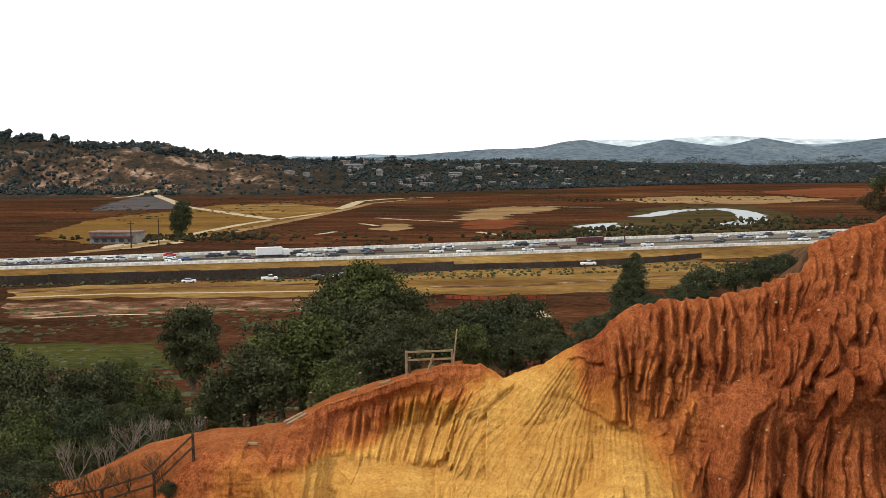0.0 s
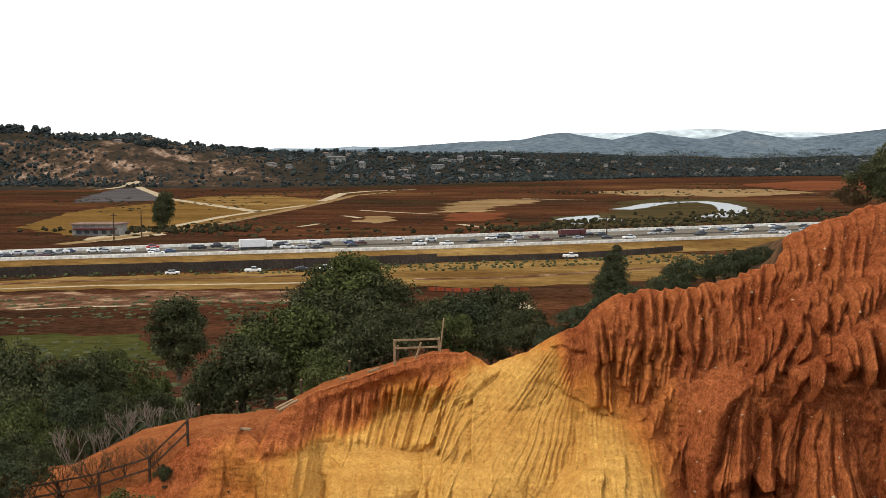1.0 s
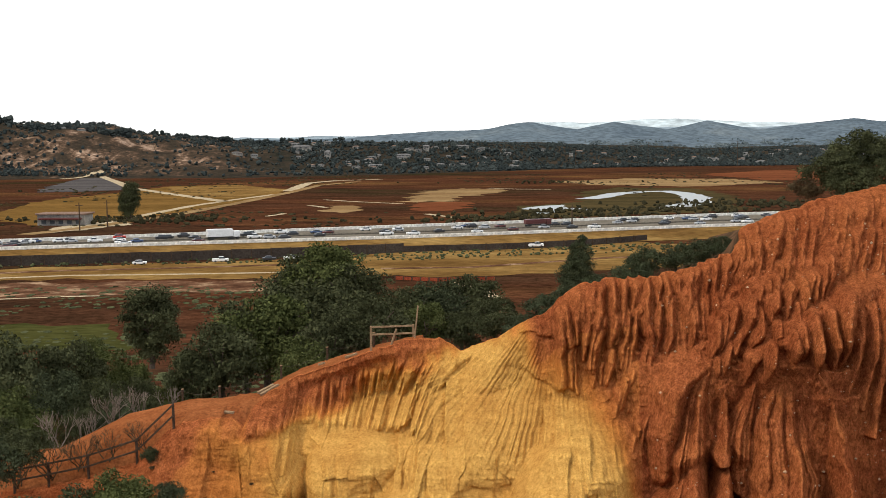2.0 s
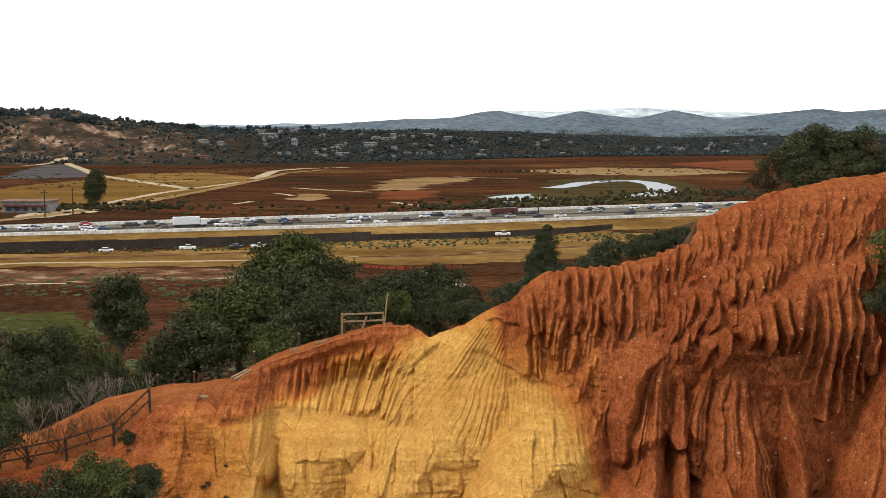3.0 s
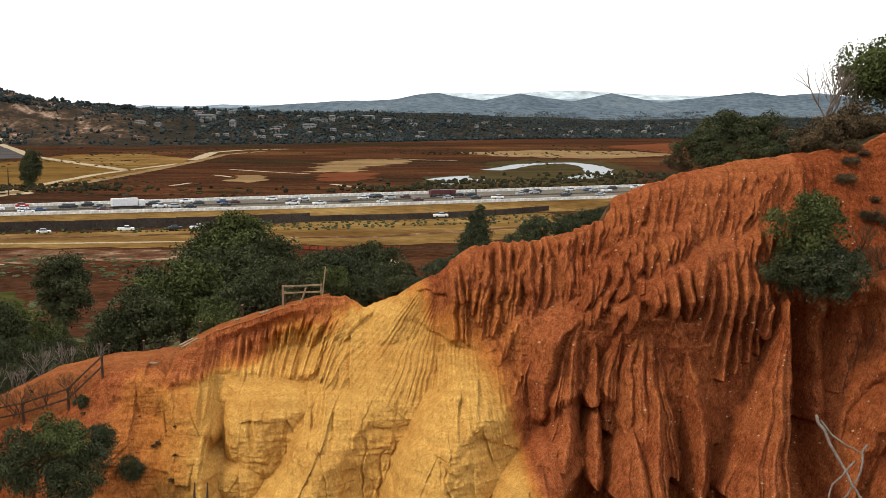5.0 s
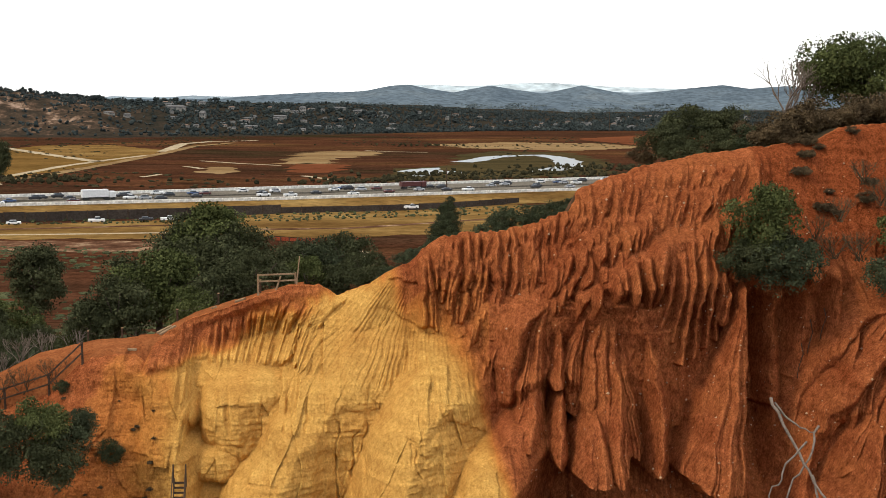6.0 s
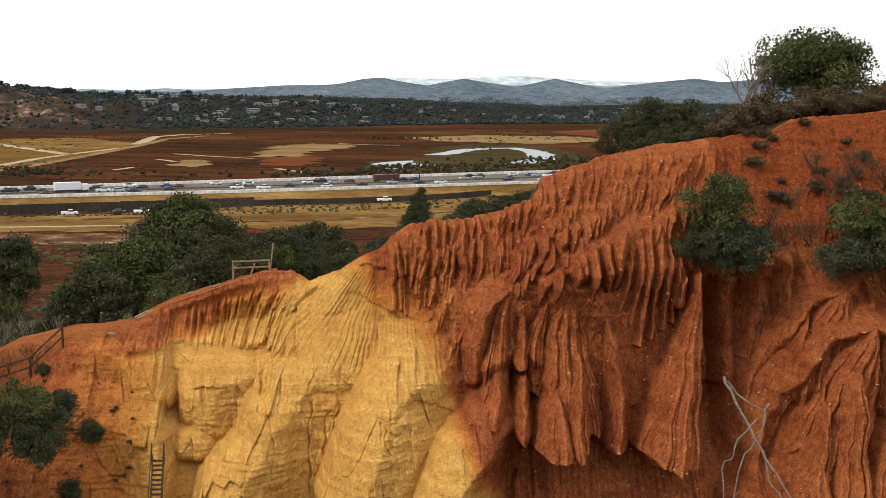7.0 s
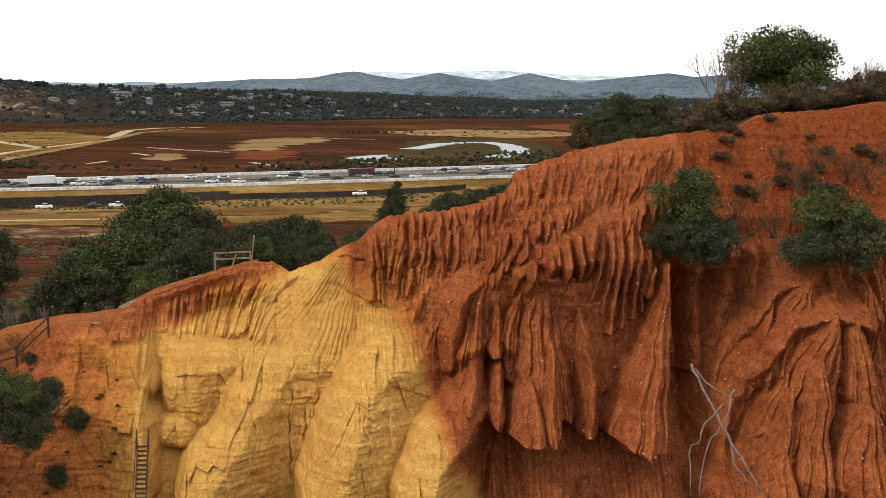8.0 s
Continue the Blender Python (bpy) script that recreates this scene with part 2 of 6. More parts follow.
def hillside():
    """The far slope: dark scrub with pale pink outcrops."""
    m, n, l, b = shade("scrub_slope", 0.95)
    at = n.new("ShaderNodeAttribute")
    at.attribute_name = "bare"
    big = noise_node(n, l, 0.035, 8.0, 0.78, (1.0, 0.5, 1.0))
    lift = n.new("ShaderNodeMath")
    lift.operation = "MULTIPLY_ADD"
    l.new(at.outputs["Fac"], lift.inputs[0])
    lift.inputs[1].default_value = 0.125
    l.new(big, lift.inputs[2])
    col = ramp_node(n, l, lift.outputs[0], [(0.40, (0.022, 0.022, 0.017)), (0.60, (0.046, 0.034, 0.024)), (0.67, (0.105, 0.066, 0.043)), (0.74, (0.30, 0.205, 0.145)), (0.84, (0.46, 0.34, 0.25))])
    fine = noise_node(n, l, 0.25, 6.0, 0.7)
    col = mix_node(n, l, 1.0, col, ramp_node(n, l, fine, [(0.3, (0.55, 0.55, 0.55)), (0.7, (1.4, 1.4, 1.4))]), "MULTIPLY")
    l.new(col, b.inputs["Base Color"])
    return m


SLOPE = hillside()

# ---- mesh helpers ----
def smooth(a, b, x):
    k = np.clip((np.asarray(x, float) - a) / (b - a), 0, 1)
    return k * k * (3 - 2 * k)


def lattice(ix, iy, seed):
    h = (ix.astype(np.int64) * 374761393 + iy.astype(np.int64) * 668265263 + seed * 1442695041) & 0xFFFFFFFF
    h = ((h ^ (h >> 13)) * 1274126177) & 0xFFFFFFFF
    return ((h ^ (h >> 16)) & 0xFFFF) / 65535.0


def wander(x, y, seed=0):
    """Value noise, 0 to 1, one unit to a cell."""
    x, y = np.broadcast_arrays(np.asarray(x, float), np.asarray(y, float))
    ix, iy = np.floor(x), np.floor(y)
    fx, fy = x - ix, y - iy
    fx, fy = fx * fx * (3 - 2 * fx), fy * fy * (3 - 2 * fy)
    a, b = lattice(ix, iy, seed), lattice(ix + 1, iy, seed)
    c, d = lattice(ix, iy + 1, seed), lattice(ix + 1, iy + 1, seed)
    return (a * (1 - fx) + b * fx) * (1 - fy) + (c * (1 - fx) + d * fx) * fy


def fractal(x, y, seed=0, octaves=4):
    """Value noise summed over octaves, about -1 to 1."""
    total, amp, norm = 0.0, 1.0, 0.0
    for k in range(octaves):
        total = total + amp * (wander(x * 2 ** k, y * 2 ** k, seed + k) * 2 - 1)
        norm, amp = norm + amp, amp * 0.5
    return total / norm


def grid_mesh(name, px, py, pz, material, attributes=(), closed=False, smooth_shade=True):
    """A mesh from three arrays of one shape (rows, columns)."""
    rows, cols = px.shape
    verts = np.stack([px, py, pz], -1).reshape(-1, 3)
    i = np.arange(rows * cols).reshape(rows, cols)
    if closed:
        i = np.concatenate([i, i[:, :1]], 1)
    quads = np.stack([i[:-1, :-1], i[:-1, 1:], i[1:, 1:], i[1:, :-1]], -1).reshape(-1, 4)
    me = raw_mesh(name, verts, quads, material, smooth_shade)
    for key, values in attributes:
        me.attributes.new(key, "FLOAT", "POINT").data.foreach_set("value", np.asarray(values, np.float32).ravel())
    return me


def raw_mesh(name, verts, quads, material, smooth_shade=False):
    me = bpy.data.meshes.new(name)
    me.vertices.add(len(verts))
    me.vertices.foreach_set("co", np.asarray(verts, np.float32).ravel())
    sides = quads.shape[1]
    me.loops.add(quads.size)
    me.loops.foreach_set("vertex_index", np.asarray(quads, np.int32).ravel())
    me.polygons.add(len(quads))
    me.polygons.foreach_set("loop_start", np.arange(len(quads), dtype=np.int32) * sides)
    me.polygons.foreach_set("use_smooth", np.full(len(quads), smooth_shade))
    me.materials.append(material)
    me.update(calc_edges=True)
    me.validate()
    return me


def part(name, bm, material, parent=None, label="", smooth_shade=False):
    """Links a bmesh (or a mesh) as one mesh object under its parent."""
    if isinstance(bm, bmesh.types.BMesh):
        me = bpy.data.meshes.new(name)
        bm.to_mesh(me)
        bm.free()
        me.materials.append(material)
        if smooth_shade:
            me.polygons.foreach_set("use_smooth", [True] * len(me.polygons))
    else:
        me = bm
    ob = new(name, me)
    ob.parent = parent
    return tagged(ob, label) if label else ob


def box(bm, size, at, turn=(0, 0, 0), bevel=0.0):
    """Adds a box with worn edges to bm."""
    m = pose(*at, *turn) @ Matrix.Diagonal((*size, 1))
    made = bmesh.ops.create_cube(bm, size=1, matrix=m)["verts"]
    if bevel:
        edges = list({e for v in made for e in v.link_edges})
        bmesh.ops.bevel(bm, geom=edges, offset=bevel, segments=1, affect="EDGES")
    return bm


def limb(bm, points, r0, r1, sides=6):
    """Adds a tapered limb along the points."""
    pts = [Vector(p) for p in points]
    rings = []
    for k, p in enumerate(pts):
        way = (pts[min(k + 1, len(pts) - 1)] - pts[max(k - 1, 0)]).normalized()
        side = way.cross(Vector((0.3, 0.9, 0.2))).normalized()
        up = way.cross(side)
        r = r0 + (r1 - r0) * k / (len(pts) - 1)
        rings.append([bm.verts.new(p + side * (r * math.cos(a)) + up * (r * math.sin(a))) for a in (2 * math.pi * j / sides for j in range(sides))])
    for a, b in zip(rings, rings[1:]):
        for j in range(sides):
            bm.faces.new((a[j], a[(j + 1) % sides], b[(j + 1) % sides], b[j]))
    bm.faces.new(rings[0][::-1]), bm.faces.new(rings[-1])
    return bm


def along(points, x):
    xs, ys = zip(*points)
    return np.interp(x, xs, ys)


# ---- the bluff: an eroded face, seen from the front ----
# crest of the face: across, height
CREST = [(-40, 20.0), (-22.38, 21.41), (-19.95, 21.92), (-17.85, 22.53), (-16.45, 24.09), (-15.34, 24.6), (-14.12, 24.85), (-13.02, 24.67), (-12.67, 24.35), (-12.35, 25.21), (-11.81, 25.75), (-8.48, 26.97), (-4.84, 28.2), (-3.59, 28.19),
         (-2.57, 27.69), (-0.95, 28.29), (0.17, 29.05), (1.46, 29.64), (2.11, 30.48), (3.08, 31.07), (4.88, 31.36), (6.56, 31.44), (8.59, 31.99), (9.92, 32.48), (10.61, 33.54), (11.92, 34.05), (13.9, 34.63), (17.57, 35.35),
         (21.08, 35.76), (25.04, 35.97), (26.69, 36.89), (31.78, 37.27), (36.37, 37.94), (48, 41.5)]
# how far off the crest lies
CREST_OFF = [(-40, 61.0), (-17, 62.0), (-8, 63.5), (-3, 64.2), (1, 62.5), (8, 62.5), (13, 64), (20, 66.5), (27, 68), (48, 70)]
# the path behind the crest: across, height
PATH_LINE = [(-40, 21.0), (-23.1, 22.16), (-19.32, 24.04), (-16.2, 24.72), (-12.77, 25.26), (-8.62, 26.85), (-4.89, 28.15), (-4.0, 28.6)]
# height above which the rock is iron red
RED_FROM = [(-40, 14.0), (-19.06, 17.55), (-16.42, 19.87), (-15.43, 22.89), (-13.78, 24.19), (-12.23, 24.03), (-8.44, 25.34), (-4.83, 27.2), (-2.88, 27.52), (-2.24, 28.44), (0.34, 29.57), (1.12, 27.47), (3.14, 26.24), (4.52, 24.59),
            (5.26, 21.91), (6.16, 19.78), (7.64, 17.25), (8.81, 15.54), (31.53, 13.59)]

def facets(x, z, wide, tall, seed):
    """Broken faces that lean this way and that, with a joint between neighbours: lean in metres, joint 0 to 1."""
    ci, cj = np.floor(x / wide), np.floor(z / tall)
    first, second, lean = np.full_like(x, 9.0), np.full_like(x, 9.0), np.zeros_like(x)
    for di in (-1, 0, 1):
        for dj in (-1, 0, 1):
            i, j = ci + di, cj + dj
            px, pz = (i + lattice(i, j, seed)) * wide - x, (j + lattice(i, j, seed + 1)) * tall - z
            far = np.hypot(px / wide, pz / tall)
            tip = -(lattice(i, j, seed + 2) - 0.5) * px - 0.7 * (lattice(i, j, seed + 3) - 0.4) * pz
            nearer = far < first
            second = np.where(nearer, first, np.minimum(second, far))
            lean, first = np.where(nearer, tip, lean), np.minimum(first, far)
    return lean, 1 - smooth(0.0, 0.10, second - first)


def flutes(q, sharp=0.65):
    """Rounded ribs parted by sharp gullies, one to a unit of q."""
    return np.abs(np.sin(np.pi * q)) ** sharp


def teardrops(q, z, pitch, drop, seed):
    """Fins with pointed heads that widen as they fall, set at random and lapping over one another, 0 to 1."""
    best = np.zeros_like(q)
    ci, cj = np.floor(q / pitch), np.floor(z / drop)
    for di in (-1, 0, 1):
        for dj in (0, 1, 2):
            i, j = ci + di, cj + dj
            mid = (i + 0.15 + 0.7 * lattice(i, j, seed)) * pitch
            head = (j + lattice(i, j, seed + 1)) * drop
            size = 0.6 + 0.8 * lattice(i, j, seed + 2)
            t = (head - z) / (drop * 1.7)
            inside = (t > 0) & (t < 1)
            t = np.clip(t, 0, 1)
            wide = pitch * size * (0.16 + 0.62 * t ** 0.7)
            off = np.abs(q - mid - 0.25 * pitch * (lattice(i, j, seed + 3) - 0.5) * t * 2) / wide
            stand = inside * size * t ** 0.55 * np.clip(1 - off ** 1.45, 0, 1) ** 0.85 * smooth(1.0, 0.5, t)
            best = np.maximum(best, stand)
    return best


# how far each form stands out of the face; the surface is the foremost of them, so that sharp gullies part them
def face_forms(x, z, warp_x, warp_z, seed=5):
    """The ridges, cones, combs and blocks of the face: how far it stands out at (x, z)."""
    rnd = random.Random(seed)
    wx, wz = x + warp_x, z + warp_z
    out, extra = np.zeros_like(x), np.zeros_like(x)

    def window(x0, x1, z0, z1):
        cols = np.nonzero((x[0] > x0) & (x[0] < x1))[0]
        if not len(cols):
            return slice(0, 0), slice(0, 0)
        cs = slice(cols[0], cols[-1] + 1)
        rows = np.nonzero((z[:, cs].max(1) > z0) & (z[:, cs].min(1) < z1))[0]
        return (slice(rows[0], rows[-1] + 1), cs) if len(rows) else (slice(0, 0), cs)

    def reach(line, pad):
        a, b = [p[0] for p in line], [p[1] for p in line]
        return window(min(a) - pad, max(a) + pad, min(b) - pad, max(b) + pad)

    def tent(line, left, right, cap, cut=1.0, round_back=0.0, scarp=False, nose=0.0):
        """A ridge along the line (across, height, how far out), its two flanks falling away, its back rounded. Of a scarp, left is the slope above it and right the one below. A nose so wide turns to the west before it breaks off."""
        win = reach(line, min(5.0, max(p[2] for p in line) / min(left, right) + 0.6))
        px, pz = wx[win], wz[win]
        if not px.size:
            return
        best = np.full_like(px, -9.0)
        for k, ((x0, z0, p0), (x1, z1, p1)) in enumerate(zip(line, line[1:])):
            dx, dz = x1 - x0, z1 - z0
            t = ((px - x0) * dx + (pz - z0) * dz) / (dx * dx + dz * dz)
            tc = np.clip(t, 0, 1)
            ex, ez = px - x0 - tc * dx, pz - z0 - tc * dz
            if cut > 1 and k == len(line) - 2:
                ez = np.where(t > 1, ez * cut, ez)
            d = np.hypot(ex, ez)
            if nose:
                d = np.where(ex < 0, 0.22 * np.minimum(d, nose) + np.maximum(d - nose, 0), d)
            best = np.maximum(best, p0 + (p1 - p0) * tc - np.where((ez > 0) if scarp else (ex < 0), left, right) * (np.sqrt(d * d + cap * cap) - cap) - round_back * d * d)
        out[win] = np.maximum(out[win], best)

    def fan(apex, foot_left, foot_right, ribs, near, far, cut=1.0, blunt=0.6):
        """A rain-cut cone: pointed at its apex, broad and rounded at its foot, with gullies that part its ribs."""
        (xa, za), (xl, zl), (xr, zr) = apex, foot_left, foot_right
        win = window(min(xa, xl) - 1.3, max(xa, xr) + 1.3, min(zl, zr) - 2.5, za + 1.0)
        px, pz = wx[win], wz[win]
        if not px.size:
            return
        foot = zl + (zr - zl) * np.clip((px - xl) / (xr - xl), -0.2, 1.2)
        t = np.clip((za - pz) / (za - foot), 0, 1)
        wide = 0.5 * (xr - xl) * t ** blunt * (1 + 0.10 * fractal(pz * 0.9, pz * 0 + xa, 141, 2)) + 0.06
        u = (px - xa - (0.5 * (xl + xr) - xa) * t) / wide
        body = near - 0.5 * np.abs(u) ** 2 + (far - near) * (0.3 * t ** 0.5 + 0.7 * t) * np.clip(1 - np.abs(u) ** 2.3, 0, 1)
        phase, turn = rnd.random(), 0.30 * fractal(u * 1.1 + xa, pz * 0.35, 143, 2)
        pitch = wide / ribs
        body = body - 1.35 * pitch * (1 - flutes(u * ribs * 0.5 + phase + turn, 0.75)) * smooth(0.02, 0.25, t)
        body = body - 0.65 * pitch * (1 - flutes(u * ribs * 1.1 + 0.4 + 2 * turn, 0.8)) * smooth(0.25, 0.7, t) * wander(u * 2 + xa, pz * 0.5, 149) * 1.6
        body = body - 5.0 * np.maximum(np.abs(u) - 1, 0) * wide - 3.5 * np.maximum(pz - za, 0)
        body = body - (6.0 if cut > 1 else 0.9) * np.maximum(foot - pz + (0.5 * (np.abs(u) - 0.3) + 0.3 * (wander(px * 1.7, pz * 0, 151) - 0.5) if cut > 1 else 0), 0)
        out[win] = np.maximum(out[win], body)

    def comb(line, step, drop, lean, p):
        """A row of fingers that hang under a falling ridge, here longer, there shorter."""
        for (x0, z0), (x1, z1) in zip(line, line[1:]):
            n = max(1, round(math.hypot(x1 - x0, z1 - z0) / step))
            for k in range(n):
                t = (k + rnd.uniform(0.2, 0.8)) / n
                ax, az = x0 + (x1 - x0) * t, z0 + (z1 - z0) * t - rnd.uniform(0.0, 0.25)
                fall, size = drop * rnd.uniform(0.5, 1.15), rnd.uniform(0.75, 1.2)
                slant = lean + rnd.uniform(-0.10, 0.10)
                tent([(ax, az, p * 0.95), (ax + slant * fall * 0.30, az - fall * 0.32, p * size), (ax + slant * fall, az - fall, p * 0.5 * size)], 1.4, 1.4, 0.05, 1.0, 3.6 / step)
                if rnd.random() < 0.6:
                    bx, bz = ax + slant * fall * 0.5 + rnd.choice((-0.24, 0.24)) * step / 0.5, az - fall * rnd.uniform(0.35, 0.6)
                    tent([(bx, bz, p * 0.55), (bx + slant * fall * 0.4, bz - fall * 0.5, p * 0.4)], 1.8, 1.8, 0.05, 1.0, 8.0 / step)

    def bump(cx, cz, half_x, half_z, p, square):
        """A blocky swelling of the face, or a hollow in it."""
        win = window(cx - 1.3 * half_x, cx + 1.3 * half_x, cz - 1.3 * half_z, cz + 1.3 * half_z)
        q = np.abs((wx[win] - cx) / half_x) ** square + np.abs((wz[win] - cz) / half_z) ** square
        if p > 0:
            out[win] = np.maximum(out[win], p * np.clip(1.0 - q, 0, 1) ** 0.6)
        else:
            extra[win] += p * np.clip(1.25 - q, 0, 1.25) ** 2 / 1.56

    def slit(line, deep):
        """A dark vertical crack."""
        win = reach(line, 0.5)
        pz = wz[win]
        px = wx[win] + 0.25 * fractal(pz * 1.1, pz * 0, 401, 3)
        hs = sorted((p[1], p[0]) for p in line)
        off = px - np.interp(pz, [h[0] for h in hs], [h[1] for h in hs])
        extra[win] -= deep * np.exp(-(off / 0.055) ** 2) * (0.3 + 0.7 * wander(pz * 1.3, pz * 0, 403)) * smooth(hs[0][0] - 0.3, hs[0][0] + 0.2, pz) * smooth(hs[-1][0] + 0.3, hs[-1][0] - 0.2, pz)

    def ledge(line, step):
        """A hard bed whose lip stands proud of the rock below it."""
        win = reach(line, 1.2)
        under = wz[win] - np.interp(wx[win], [p[0] for p in line], [p[1] for p in line]) + 0.22 * fractal(wx[win] * 1.3, wx[win] * 0, 411, 4)
        ends = smooth(line[0][0] - 0.4, line[0][0] + 0.6, wx[win]) * smooth(line[-1][0] + 0.4, line[-1][0] - 0.6, wx[win])
        extra[win] += step * ends * (smooth(0.9, 0.15, under) * smooth(-0.02, 0.05, under) - 0.6 * smooth(0.0, -0.08, under) * smooth(-0.35, -0.1, under))

    # fingers under the crest
    comb([(1.85, 29.66), (2.71, 30.52), (4.14, 31.15), (5.74, 31.43), (7.66, 31.57)], 0.5, 3, -0.06, 1.09)
    comb([(3.17, 29.46), (4.75, 29.94), (6.34, 30.25), (8.25, 30.73), (9.88, 30.96)], 0.56, 2.4, -0.1, 1.01)
    comb([(3.48, 28.21), (5.36, 28.55), (7.24, 29.05)], 0.6, 2, -0.15, 0.72)
    comb([(7.81, 31.57), (8.99, 32.24), (9.99, 32.7), (10.49, 33.5)], 0.46, 2.8, -0.28, 1.09)
    comb([(10.19, 32.85), (11.32, 33.24), (12.82, 33.43), (14.03, 33.64)], 0.52, 2.6, -0.32, 0.87)
    comb([(10.91, 33.79), (12.64, 34.25), (14.91, 34.56)], 0.7, 1.6, -0.3, 0.58)
    comb([(14.31, 33.33), (15.37, 33.48), (16.74, 33.4), (18.23, 33.76), (19.23, 34.23)], 0.55, 2.6, -0.4, 0.94)
    comb([(17.33, 34.56), (18.46, 34.77), (19.63, 35.09), (20.66, 35.35)], 0.5, 3, -0.55, 0.8)
    # ridges that fall across the upper face, each with its row of teeth
    tent([(20.77, 35.47, 0.5), (19.61, 34.77, 0.9), (18.5, 33.89, 1.1), (17.4, 32.97, 1.1), (16.6, 32.37, 0.8)], 2.4, 0.7, 0.08, 1, 0, True)
    comb([(19.42, 34.8), (18.37, 33.92), (17.28, 33.01)], 0.48, 2, -0.5, 1.59)
    tent([(20.82, 35.34, 0.6), (20.75, 34.37, 0.9), (20.55, 33.1, 0.9)], 1.3, 1.6, 0.15)
    tent([(20.31, 33.03, 0.7), (19, 32.42, 1.1), (17.75, 31.79, 1.3), (16.92, 31.26, 1.2)], 2.4, 0.7, 0.08, 1, 0, True)
    comb([(19.99, 33.11), (18.79, 32.48), (17.61, 31.84), (16.54, 31.18)], 0.55, 2, -0.35, 1.89)
    tent([(15.14, 33.2, 0.5), (14.55, 32.72, 1), (14.04, 32.29, 1.2), (13.37, 31.75, 1.2), (12.48, 31.26, 1.3), (11.65, 31.06, 1.4), (10.91, 30.68, 1.4), (10.13, 30.43, 1.4), (9.43, 29.93, 1.3), (8.7, 29.27, 1.2), (8.13, 28.49, 0.9)], 2.4, 0.7, 0.08, 1, 0, True)
    comb([(14.34, 32.8), (13.22, 31.83), (12.36, 31.33), (11.55, 31.12), (10.82, 30.74), (10.06, 30.49), (9.34, 30.01), (8.6, 29.37)], 0.58, 2.6, -0.3, 2.03)
    tent([(12.49, 32.18, 0.6), (11.72, 31.74, 1), (11.08, 31.24, 1.1), (10.3, 31, 1.1), (9.56, 30.86, 0.9)], 2.4, 0.7, 0.08, 1, 0, True)
    comb([(12.33, 32.26), (11.63, 31.79), (11.01, 31.28), (9.95, 30.99)], 0.5, 1.7, -0.25, 1.59)
    tent([(16.27, 31.16, 1.6), (14.86, 31.02, 1.8), (14.24, 30.58, 1.9), (13.39, 30.2, 2), (12.66, 30.01, 2.1), (12.03, 29.59, 2.2), (11.36, 29.03, 2.2), (10.55, 28.64, 2.1), (10.01, 28.26, 2), (9.59, 27.74, 1.6)], 2.4, 0.7, 0.1, 1, 0, True)
    comb([(14.6, 31.15), (14.01, 30.7), (13.21, 30.31), (12.5, 30.11), (11.9, 29.69), (11.23, 29.13), (10.43, 28.75), (9.72, 28.28)], 0.6, 3.4, -0.18, 3.04)
    comb([(10.84, 30.31), (10.21, 29.69), (9.42, 29.03), (8.62, 28.19), (8.14, 27.75)], 0.55, 2.4, -0.3, 2.03)
    comb([(12.49, 30.88), (11.62, 30.15), (10.95, 29.58)], 0.55, 2.2, -0.25, 1.89)
    # tall fingers below the bush
    tent([(14.89, 30.1, 1.6), (14.45, 28.45, 2.1), (14.04, 26.7, 2.2)], 1.2, 1.2, 0.08, 1.5, 5.5)
    tent([(15.52, 30.4, 1.8), (15.1, 28.38, 2.3), (14.74, 26.27, 2.4)], 1.2, 1.2, 0.08, 1.5, 5.5)
    tent([(16.13, 31.06, 1.8), (15.57, 28.13, 2.4), (15.16, 25.12, 2.6)], 1.2, 1.2, 0.08, 1.5, 5.5)
    tent([(16.71, 30.75, 1.7), (16.23, 28.08, 2.2), (15.89, 25.33, 2.3)], 1.2, 1.2, 0.08, 1.5, 5.5)
    tent([(17.17, 30.05, 1.5), (16.88, 27.98, 1.95), (16.63, 25.84, 2)], 1.2, 1.2, 0.08, 1.5, 5.5)
    tent([(17.7, 29.57, 1.2), (17.49, 27.84, 1.6), (17.27, 26.04, 1.6)], 1.2, 1.2, 0.08, 1.5, 5.5)
    fan((13.8, 27.04), (13.4, 24.43), (14.18, 23.98), 2, 1.9, 2.5, 1, 0.6)
    fan((17.9, 28.4), (17.29, 26.89), (17.94, 26.71), 2, 1.8, 2.2, 3, 0.6)
    # rubbly ribs where the red rock meets the ochre
    comb([(7.65, 28.66), (6.92, 27.27), (5.91, 25.89), (4.96, 24.67)], 0.5, 1.9, -0.3, 1.1)
    comb([(8.33, 28.56), (7.69, 27.65), (7.06, 26.42), (6.58, 25.2)], 0.5, 2.2, -0.2, 1.4)
    comb([(5.34, 27.65), (4.77, 26.72), (4.32, 25.81)], 0.5, 1.5, -0.25, 0.8)
    comb([(6.54, 24.63), (5.6, 23.86), (4.5, 23.09)], 0.55, 1.6, -0.3, 0.7)
    # the lower cones
    fan((8.19, 27.69), (6.65, 23.65), (8.81, 24.86), 3, 1.6, 3.2, 1, 0.6)
    tent([(8.06, 27.73, 1.9), (7.42, 27.31, 2.2), (7.02, 26.58, 2.4), (6.67, 24.87, 2), (6.47, 23.23, 1.2)], 1.6, 1.8, 0.2)
    fan((9.02, 26.53), (8.19, 24.11), (9.25, 23.53), 1, 2.4, 3.7, 2, 0.6)
    fan((7.99, 24.74), (6.35, 21.21), (8.38, 21.12), 2, 1.9, 4, 6, 0.6)
